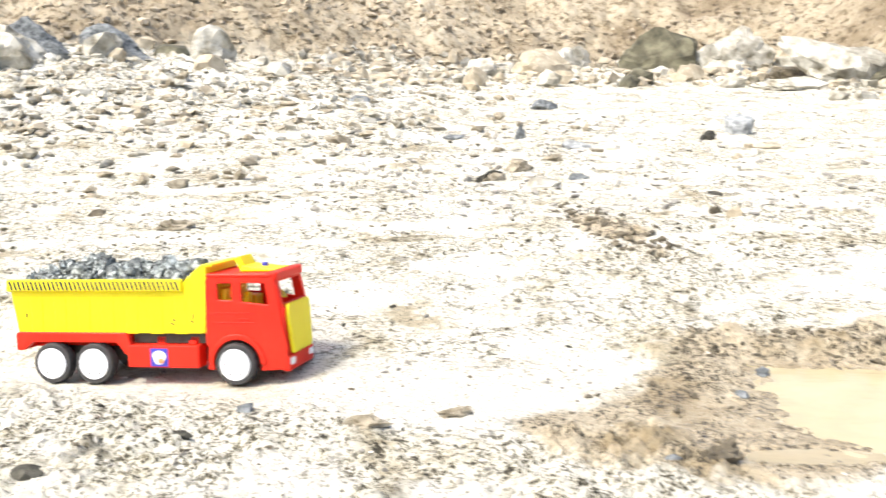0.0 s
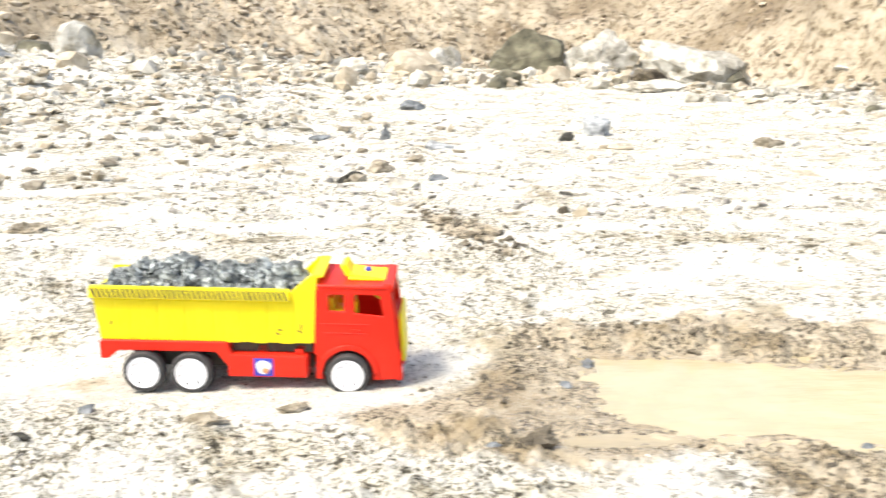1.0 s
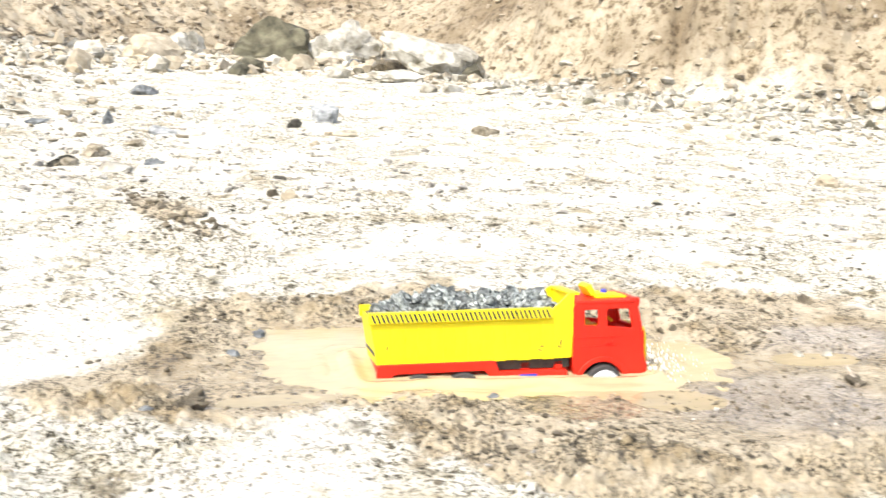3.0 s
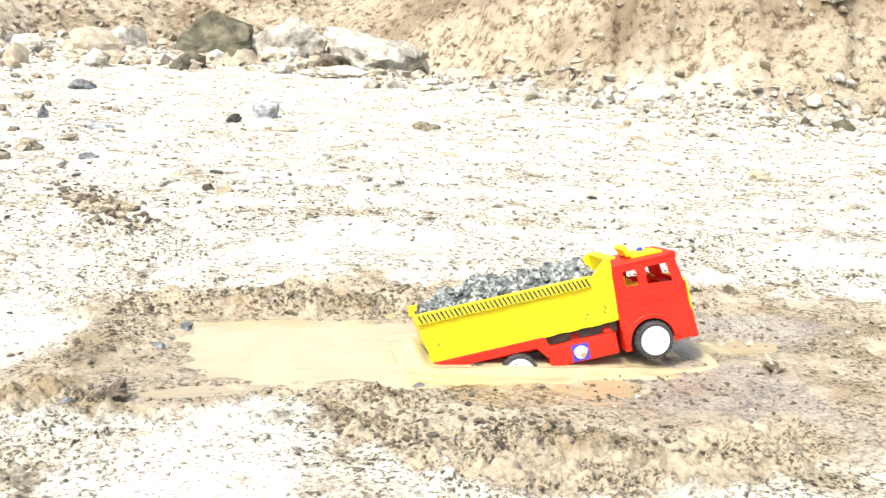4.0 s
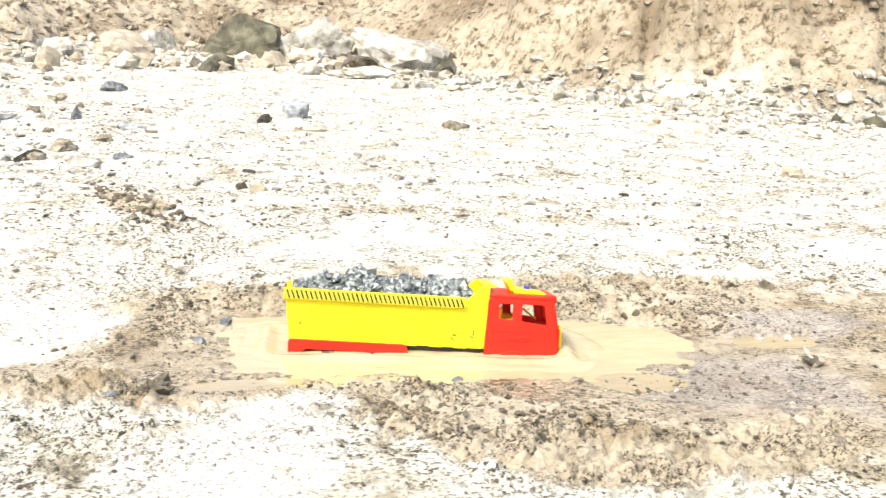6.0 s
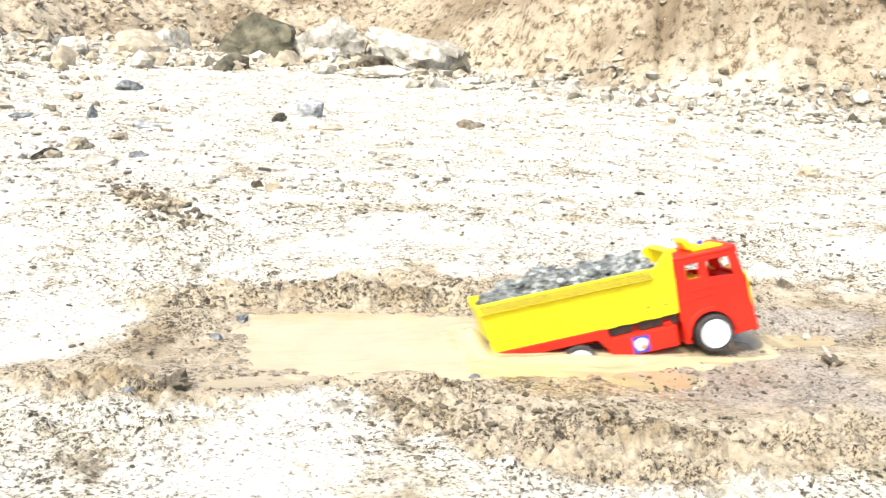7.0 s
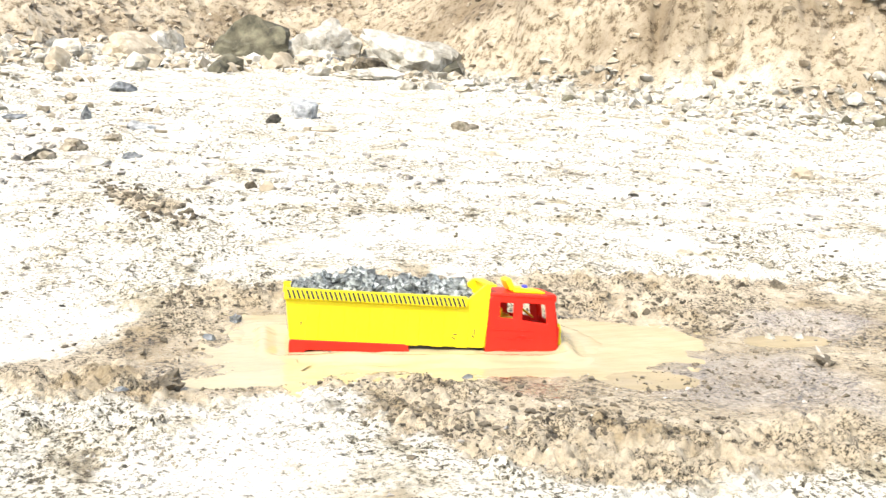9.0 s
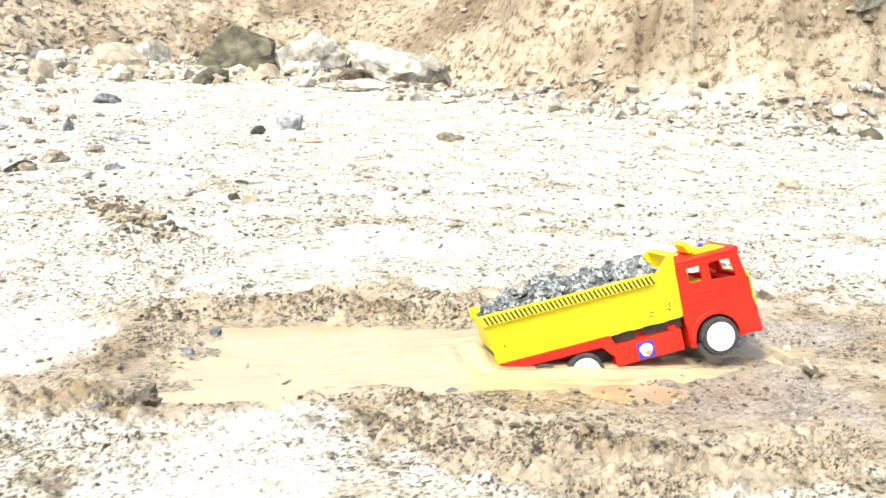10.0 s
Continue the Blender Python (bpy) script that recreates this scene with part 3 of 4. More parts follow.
def build_stones():
    far = "boulders at the foot of the bank"
    place_rock("boulder", DARKROCK, 1.98, 10.2, (0.80, 0.55, 0.42), 11, "large angular grey-brown boulder at the bank's foot", 10, -0.02, 4, group=far)
    place_rock("boulder", LIME, 2.63, 10.0, (0.78, 0.5, 0.44), 23, "large pale limestone boulder beside the brown one", -12, -0.03, 4, group=far, jag=0.22)
    place_rock("boulder", LIME, 3.14, 8.5, (0.86, 0.42, 0.28), 37, "long pale slab tilted down the slope", -18, 0.02, 4, (4, 20), far, 11, 0.18)
    place_rock("boulder", LIME, 2.55, 8.0, (0.55, 0.4, 0.09), 41, "flat pale stone sunk in the gravel", 5, 0, 4, group=far)
    place_rock("boulder", TAN, 0.95, 9.6, (0.46, 0.36, 0.25), 53, "tan stone block in the rubble", 15, 0, 4, group=far)
    place_rock("boulder", LIME, 1.25, 10.3, (0.40, 0.34, 0.20), 59, "pale rounded boulder in the rubble", 40, 0, 4, group=far)
    place_rock("boulder", LIME, 0.30, 9.4, (0.27, 0.24, 0.22), 61, "pale rounded stone in the rubble", 70, 0, 3, group=far)
    place_rock("boulder", CLOD, 2.82, 8.9, (0.26, 0.3, 0.14), 67, "rust-brown stone between two pale boulders", 20, 0, 3, group=far)
    place_rock("boulder", LIME, -1.90, 8.9, (0.46, 0.32, 0.36), 71, "pale boulder against the bank", 20, 0, 4, group=far)
    place_rock("boulder", BLUEROCK, -2.45, 6.6, (0.36, 0.30, 0.22), 73, "blue-grey boulder on a rubble heap", 20, 0.02, 4, group=far)
    place_rock("boulder", LIME, -2.36, 6.0, (0.30, 0.30, 0.20), 79, "pale block on a rubble heap", 50, 0.02, 4, group=far)
    place_rock("boulder", BLUEROCK, -2.52, 5.7, (0.26, 0.24, 0.22), 83, "blue-grey stone on a rubble heap", 50, 0.02, 3, group=far)
    place_rock("boulder", BLUEROCK, -2.05, 6.9, (0.34, 0.26, 0.18), 85, "grey stone on a rubble heap", 0, 0.02, 3, group=far)
    small = "single stones on the ground"
    place_rock("rock", PALEBLUE, 1.37, 4.95, (0.155, 0.11, 0.125), 5, "blue-grey stone block on pale gravel", 20, 0, 3, group=small)
    place_rock("rock", BLACKROCK, 1.17, 4.73, (0.085, 0.06, 0.032), 7, "dark slate stone on pale gravel", 30, 0, 3, group=small)
    place_rock("rock", TAN, 1.34, 4.42, (0.10, 0.06, 0.03), 8, "small reddish stone on pale gravel", 0, 0, 2, group=small)
    place_rock("rock", BLACKROCK, 0.15, 3.56, (0.08, 0.055, 0.038), 9, "black slate stone on pale gravel", 0, 0, 3, group=small, cuts=9, jag=0.25)
    place_rock("rock", LIME, 0.315, 3.41, (0.12, 0.08, 0.03), 13, "flat white stone on pale gravel", 8, 0, 3, group=small)
    place_rock("rock", BLUEROCK, 0.60, 6.33, (0.15, 0.10, 0.07), 14, "grey stone on pale gravel", 8, 0, 3, group=small)
    place_rock("rock", TAN, 0.807, 2.88, (0.045, 0.04, 0.03), 15, "small brown clod on pale gravel", 8, 0, 3, group=small)
    place_rock("rock", CLOD, 0.757, 2.94, (0.035, 0.03, 0.022), 16, "small brown clod on pale gravel", 48, 0, 3, group=small)
    place_rock("rock", BLACKROCK, 0.835, 3.26, (0.045, 0.035, 0.012), 17, "flat dark stone on pale gravel", 8, 0, 2, group=small)
    place_rock("rock", EARTH, 2.03, 4.52, (0.10, 0.08, 0.055), 18, "crumbly brown clod on pale gravel", 8, 0, 3, group=small, jag=0.3)
    place_rock("rock", TAN, 2.886, 3.09, (0.085, 0.06, 0.045), 19, "yellow-brown clod on pale gravel", 8, 0, 3, group=small, jag=0.3)
    place_rock("rock", BLACKROCK, 1.935, 2.70, (0.035, 0.025, 0.015), 20, "small dark stone on pale gravel", 8, 0, 2, group=small)
    place_rock("rock", CLOD, 0.338, 1.240, (0.044, 0.034, 0.028), 21, "grey-brown lumpy stone in wet mud", 30, 0, 4, group=small, cuts=12, jag=0.45)
    place_rock("rock", BLUEROCK, 0.440, 1.500, (0.017, 0.018, 0.013), 22, "small blue-grey stone in mud", 8, 0, 3, group=small)
    place_rock("rock", BLUEROCK, 0.500, 1.60, (0.020, 0.017, 0.012), 24, "grey stone at the puddle's edge", 8, 0, 4, group=small, jag=0.4)
    place_rock("rock", BLUEROCK, 0.282, 1.236, (0.018, 0.014, 0.008), 25, "flat blue-grey stone in mud", 8, 0, 3, group=small)
    place_rock("rock", BLUEROCK, 0.808, 1.236, (0.020, 0.016, 0.010), 26, "small blue-grey stone in mud", 8, 0, 2, group=small)
    place_rock("rock", BLUEROCK, -0.274, 1.400, (0.024, 0.020, 0.012), 27, "small blue-grey stone on dry earth", 8, 0, 2, group=small)
    place_rock("rock", CLOD, -0.945, 2.885, (0.045, 0.035, 0.02), 28, "small dark clod on pale gravel", 8, 0, 2, group=small)
    place_rock("rock", EARTH, -0.69, 2.69, (0.080, 0.05, 0.026), 29, "low brown clod on pale gravel", 8, 0, 4, group=small, jag=0.5)
    place_rock("rock", BLACKROCK, -0.5, 1.19, (0.035, 0.03, 0.018), 30, "small dark stone on dry earth", 8, 0, 2, group=small)
    place_rock("rock", BLACKROCK, -0.338, 1.30, (0.022, 0.018, 0.012), 31, "small dark stone on dry earth", 8, 0, 2, group=small)
    place_rock("rock", BLUEROCK, -0.43, 5.58, (0.17, 0.11, 0.05), 32, "flat blue-grey stone on pale gravel", 8, 0, 3, group=small)
    place_rock("rock", EARTH, 0.02, 1.392, (0.044, 0.024, 0.011), 33, "low brown clod on dry earth", 8, 0, 4, group=small, jag=0.5)
    place_rock("rock", EARTH, -0.108, 1.34, (0.052, 0.03, 0.011), 34, "low brown clod on dry earth", 8, 0, 4, group=small, jag=0.5)
    place_rock("rock", LIME, 1.445, 1.33, (0.022, 0.018, 0.012), 35, "small wet white stone in shallow water", 8, 0, 2, group=small)
    place_rock("rock", LIME, 1.50, 1.325, (0.026, 0.020, 0.012), 36, "small wet white stone in shallow water", 8, 0, 2, group=small)
    place_rock("rock", CLOD, 1.66, 1.60, (0.032, 0.025, 0.016), 38, "dark clod on the mud rim", 8, 0, 3, group=small, jag=0.4)
    place_rock("rock", CLOD, 1.58, 1.62, (0.026, 0.022, 0.015), 39, "dark clod on the mud rim", 8, 0, 3, group=small, jag=0.4)
    place_rock("rock", CLOD, 1.42, 1.15, (0.034, 0.026, 0.016), 40, "dark crumbly clod in wet mud", 8, 0, 3, group=small, jag=0.35)
    place_rock("rock", BLUEROCK, 0.04, 4.66, (0.11, 0.08, 0.03), 131, "flat blue-grey stone in the rubble", 10, 0, 3, group=small, cuts=12, jag=0.3)
    place_rock("rock", BLUEROCK, 0.34, 4.70, (0.045, 0.05, 0.075), 132, "upright blue-grey splinter of stone in the rubble", 30, 0, 3, group=small, cuts=12, jag=0.3)
    place_rock("rock", PALEBLUE, 0.55, 4.43, (0.13, 0.07, 0.035), 133, "long pale blue-grey stone on pale gravel", -30, 0, 3, group=small, cuts=12, jag=0.3)
    place_rock("rock", BLUEROCK, 0.45, 3.59, (0.06, 0.045, 0.022), 134, "low grey stone on pale gravel", 0, 0, 3, group=small, cuts=12, jag=0.3)
    place_rock("rock", TAN, 1.14, 4.12, (0.035, 0.03, 0.022), 135, "small tan stone beside the blue-grey block", 0, 0, 3, group=small, cuts=12, jag=0.3)
    place_rock("rock", TAN, 1.28, 4.45, (0.045, 0.035, 0.025), 136, "small tan stone beside the blue-grey block", 40, 0, 3, group=small, cuts=12, jag=0.3)
    place_rock("rock", EARTH, 0.28, 3.79, (0.085, 0.07, 0.035), 137, "crumbly brown clod in the rubble", 0, 0, 3, group=small, cuts=12, jag=0.3)
    place_rock("rock", EARTH, 0.42, 4.02, (0.075, 0.06, 0.032), 138, "crumbly brown clod in the rubble", 60, 0, 3, group=small, cuts=12, jag=0.3)
    place_rock("boulder", LIME, 5.82, 6.13, (0.24, 0.16, 0.20), 139, "pale pointed stone at the bank's foot", 20, 0, 3, (0, -15), far, 12, 0.2)
    rng = random.Random(4)
    edge = "stones along the bank's foot"
    for k in range(70):
        az = rng.uniform(21, 44)
        r = float(np.interp(az, FOOT_AZ, FOOT_R)) - rng.uniform(-0.2, 0.9)
        s = rng.uniform(0.04, 0.12)
        x, y = CX + r * math.sin(radians(az)), CY + r * math.cos(radians(az))
        place_rock("foot_stone", rng.choice([LIME, LIME, LIME, TAN, DARKROCK]), x, y, (s, s * 0.8, s * 0.6), 200 + k, "pale angular stone along the bank's foot", rng.uniform(0, 360), 0, 2, group=edge)
    for k in range(46):
        az = rng.uniform(-25, 21)
        r = float(np.interp(az, FOOT_AZ, FOOT_R)) - rng.uniform(-0.4, 2.6)
        s = rng.uniform(0.08, 0.26)
        x, y = CX + r * math.sin(radians(az)), CY + r * math.cos(radians(az))
        place_rock("foot_stone", rng.choice([LIME, LIME, LIME, TAN, TAN, DARKROCK, BLUEROCK]), x, y, (s, s * 0.8, s * 0.6), 300 + k, "pale angular stone in the rubble below the bank", rng.uniform(0, 360), 0, 2, group=edge)
    scatter("pebbles", 5200, 1, 0.75, 4.2, 0.003, 0.012, PEBBLE, "scattered pale and grey pebbles on the earth", "pebbles", keep=lambda x, y, r, a, w, s, u: u < (0.35 + 0.5 * fbm(x, y, 2.5, 2, 12)) * (1 - 0.85 * w) * (0.12 + 0.88 * smooth(1.0, 1.6, r)), power=3)
    scatter("gravel", 5200, 2, 3.0, 8.5, 0.006, 0.035, PEBBLE, "scattered pale gravel", "gravel", keep=lambda x, y, r, a, w, s, u: u < 0.3 + 0.6 * fbm(x, y, 1.2, 2, 13), power=3.2)
    near_bank = lambda x, y, r, a, w, s, u: (s < 0.45) & (u < smooth(-2.4, -0.4, bank_rise(x, y)[1]) + smooth(4.0, 5.6, r) * smooth(4, -10, a))
    scatter("rubble", 4600, 3, 4.2, 11.5, 0.015, 0.08, LIME, "pale broken stone rubble", "rubble", keep=near_bank, power=3.2)
    scatter("earth_rubble", 1500, 7, 4.2, 11.5, 0.015, 0.08, TAN, "tan broken earth rubble", "rubble", keep=near_bank, power=3.0)
    scatter("block_rubble", 1100, 31, 7.2, 11.2, 0.03, 0.15, TAN, "tan stone rubble heaped round the boulders", "rubble", az=(-8, 22), keep=lambda x, y, r, a, w, s, u: (s < 0.95) & (bank_rise(x, y)[1] > -2.2 * u), power=2.6, squash=0.75)
    scatter("pale_rubble", 900, 32, 7.2, 11.2, 0.03, 0.15, LIME, "pale stone rubble heaped round the boulders", "rubble", az=(-8, 22), keep=lambda x, y, r, a, w, s, u: (s < 0.95) & (bank_rise(x, y)[1] > -1.8 * u), power=2.6, squash=0.75)
    scatter("foot_rubble", 1300, 33, 6.4, 9.0, 0.02, 0.10, LIME, "pale stones gathered along the bank's foot", "rubble", az=(22, 47), keep=lambda x, y, r, a, w, s, u: (bank_rise(x, y)[1] > -1.0 * u - 0.05) & (bank_rise(x, y)[1] < 0.35), power=2.4, squash=0.7)
    # Earth clods that also darken the rubble as shade between its stones.
    scatter("rubble_earth", 600, 43, 3.6, 8.5, 0.018, 0.085, EARTH, "brown crumbled earth among the rubble, also standing for its shade", "clods", az=(-27, 7), keep=lambda x, y, r, a, w, s, u: (s < 0.4) & (u < 0.15 + 0.75 * smooth(4.0, 5.6, r) * smooth(6, -10, a) + 0.6 * fbm(x, y, 1.6, 3, 27)), power=2.6, squash=0.6)
    scatter("patch_crumbs", 420, 34, 2.3, 3.4, 0.006, 0.026, CLOD, "brown crumbled earth in a small heap", "crumbs", az=(3, 12), keep=lambda x, y, r, a, w, s, u: np.hypot((x - 0.43 - 0.22 * (2.72 - y)) / 0.09, (y - 2.72) / 0.34) < 0.75 + 0.5 * u, power=2.4, squash=0.7)
    scatter("mud_crumbs", 6000, 4, 0.75, 2.6, 0.0025, 0.012, CLOD, "dark mud crumbs and clods", "crumbs", keep=lambda x, y, r, a, w, s, u: (u < 0.04 + 0.9 * w) & ((y > 1.16) | (x > 0.57)) & (u * 0.6 < 0.3 + fbm(x, y, 6, 2, 14)), power=3, squash=0.7)
    scatter("ridge_clods", 1500, 41, 0.9, 1.5, 0.003, 0.015, CLOD, "dark wet clods heaped along the mud ridge", "clods", az=(14, 42), keep=lambda x, y, r, a, w, s, u: (np.abs(y - 1.06 + 0.30 * (x - 0.65)) < 0.05 + 0.08 * u) & (x > 0.57) & (x < 1.12) & (u < 0.5 + fbm(x, y, 9, 3, 18)), power=3, squash=0.75)
    scatter("patch_clods", 420, 42, 0.9, 1.5, 0.003, 0.010, EARTH, "brown crumbled mud in a patch", "clods", az=(4, 18), keep=lambda x, y, r, a, w, s, u: np.hypot((x - 0.335) / 0.09, (y - 1.0) / 0.05) < 0.6 + 0.6 * u, power=2.6, squash=0.7)
    # Rim clods, whose dark colour also stands for shade under the far ledge.
    scatter("rim_clods", 3600, 9, 1.2, 2.4, 0.003, 0.015, CLOD, "crumbled mud clods along the puddle's rim, darkening the shaded ledge", "clods", keep=lambda x, y, r, a, w, s, u: (inside(x, y, PUDDLE) > -0.17) & (y > 1.50 - 0.28 * (x - 0.9)) & (x > 0.38), power=2.4, squash=0.8)
    gritty = lambda x, y, r, a, w, s, u: (s < 0.5) & (u > 0.9 * packed(x, y) * 0.6) & (u < 0.24 + 1.3 * np.maximum(fbm(x, y, 3.2, 4, 16, 0.65), -0.12))
    # Dark crumbs, many of them added in place of shadows in gravel gaps.
    scatter("dark_grit", 7000, 5, 1.2, 2.9, 0.0015, 0.0052, GRIT, "fine dark earth crumbs on the gravel, also standing for gap shade", "grit", keep=gritty, power=2.6, squash=0.5)
    scatter("coarse_grit", 9000, 15, 2.5, 9.5, 0.003, 0.018, GRIT, "dark earth crumbs on the gravel, also standing for gap shade", "grit", keep=gritty, power=2.8, squash=0.5)
    scatter("slate_grit", 700, 25, 0.9, 7.5, 0.003, 0.014, BLACKROCK, "scattered dark slate grit", "grit", keep=gritty, power=3.5, squash=0.4)
    scatter("soil_clods", 6000, 6, 7.4, 12.0, 0.015, 0.10, SOIL, "crumbly soil clods fallen on the bank", "clods", keep=lambda x, y, r, a, w, s, u: (s > 0.4) & (u < 0.8 - 0.6 * smooth(14, 24, a)), power=3.2, squash=0.8)
    for x, y, length, turn in ((0.55, 4.48, 0.24, -40), (0.36, 4.87, 0.12, -75), (1.42, 1.16, 0.06, 70), (3.15, 3.05, 0.22, 12), (3.35, 6.9, 0.3, -35)):
        bm = bmesh.new()
        lathe(bm, [(0.004, -length / 2), (0.005, -length / 5), (0.0035, length / 4), (0.002, length / 2)], 7)
        for v in bm.verts:
            v.co.z += 0.012 * math.sin(v.co.y * 19)
        ob = part("twig", bm, TWIG)
        ob.matrix_world = pose(x, y, ground_z(x, y) + 0.008, 2, 0, turn - 90)
        tagged(ob, "thin dry twig on the gravel", "twig", "twigs on the ground")


build_stones()


# ---------------------------------------------------------------- toy dump truck
S = 1.049
TRUCK_KEYS = [
    (0, -0.576, 1.708, -0.0468, -11.9, 3.1, -6.9), (0.2, -0.503, 1.687, -0.0406, -9.6, 1.6, -4.8), (0.5, -0.375, 1.657, -0.0305, -9.2, 0.5, -1.6),
    (1, -0.168, 1.6, -0.0116, -7.3, -0.1, 2.1), (1.2, -0.069, 1.58, -0.0105, -8, 0.3, 1.3), (1.5, 0.037, 1.563, -0.0055, -10.2, 0.1, 0.2),
    (2, 0.24, 1.535, -0.0011, -9, -1.9, 3.1), (2.2, 0.335, 1.527, -0.0033, -13.3, -11.9, -3.3), (2.5, 0.49, 1.457, -0.0115, -10.5, -17.4, -9),
    (2.7, 0.606, 1.443, -0.0492, -8.4, -8.9, -9.1), (3, 0.763, 1.389, -0.0786, -7.6, 1.7, -9.1), (3.2, 0.818, 1.379, -0.0845, -8.6, 6.5, -9.1),
    (3.5, 0.895, 1.378, -0.083, -9.9, 10.2, -9.1), (3.9, 0.98, 1.354, -0.0725, -11.7, 13.3, -9.1), (4.3, 1.022, 1.357, -0.0724, -12.5, 14.4, -9.1),
    (4.5, 1.019, 1.36, -0.0734, -11.6, 14.3, -9.1), (5, 0.914, 1.391, -0.0845, -12.8, 9.1, -9), (5.2, 0.84, 1.417, -0.0951, -13.1, 7.6, -9.1),
    (5.5, 0.732, 1.44, -0.0947, -17.4, 2.6, -9.2), (5.7, 0.709, 1.451, -0.0848, -16.6, -0.9, -9.1), (6, 0.689, 1.452, -0.0836, -15.1, -1.9, -9),
    (6.4, 0.782, 1.423, -0.089, -13.4, 3.9, -8.8), (6.8, 0.945, 1.368, -0.0789, -12.5, 11.9, -8.7), (7, 1.014, 1.369, -0.076, -11.7, 13.2, -8.6),
    (7.3, 1.087, 1.371, -0.0652, -12.3, 15, -8.5), (7.4, 1.0809, 1.3688, -0.0639, -12.9, 14.9, -8.5), (7.5, 1.063, 1.371, -0.0642, -12.9, 14.9, -8.5),
    (7.9, 0.971, 1.37, -0.0801, -12.5, 10.5, -9.2), (8, 0.926, 1.38, -0.0857, -12.4, 10.1, -9.3), (8.2, 0.841, 1.402, -0.0919, -13.8, 8.6, -9.2),
    (8.5, 0.729, 1.443, -0.0977, -13.6, 1.6, -9.1), (8.8, 0.665, 1.457, -0.0872, -11.1, -2.4, -9.1), (9, 0.668, 1.445, -0.0851, -11.2, -2.4, -9.1),
    (9.4, 0.799, 1.386, -0.0905, -8.7, 4.7, -8.9), (9.5, 0.859, 1.378, -0.0869, -8.2, 7.5, -8.9), (9.6, 0.917, 1.377, -0.0833, -9, 10.1, -8.9),
    (9.8, 1.019, 1.364, -0.0797, -9.9, 14.5, -8.9), (10, 1.06, 1.36, -0.0685, -11.1, 14.9, -8.9),
]
WHEEL_R = 0.0322
AXLES = ((-0.036, 0.0306), (0.0345, 0.0306), (0.2640, 0.0326))  # place along the truck, height of the hub


def truck_part(name, bm, mat, parent, label="", smooth_faces=False):
    for v in bm.verts:
        if v.co.x > 0.295:  # the nose is rounded in plan
            v.co.y *= 1 - 0.08 * min(1.0, (v.co.x - 0.295) / 0.05) ** 2
    bm.transform(Matrix.Scale(S, 4))
    return part(name, bm, mat, parent, label, smooth_faces)


def mirrored(fn):
    for side in (-1, 1):
        fn(side)


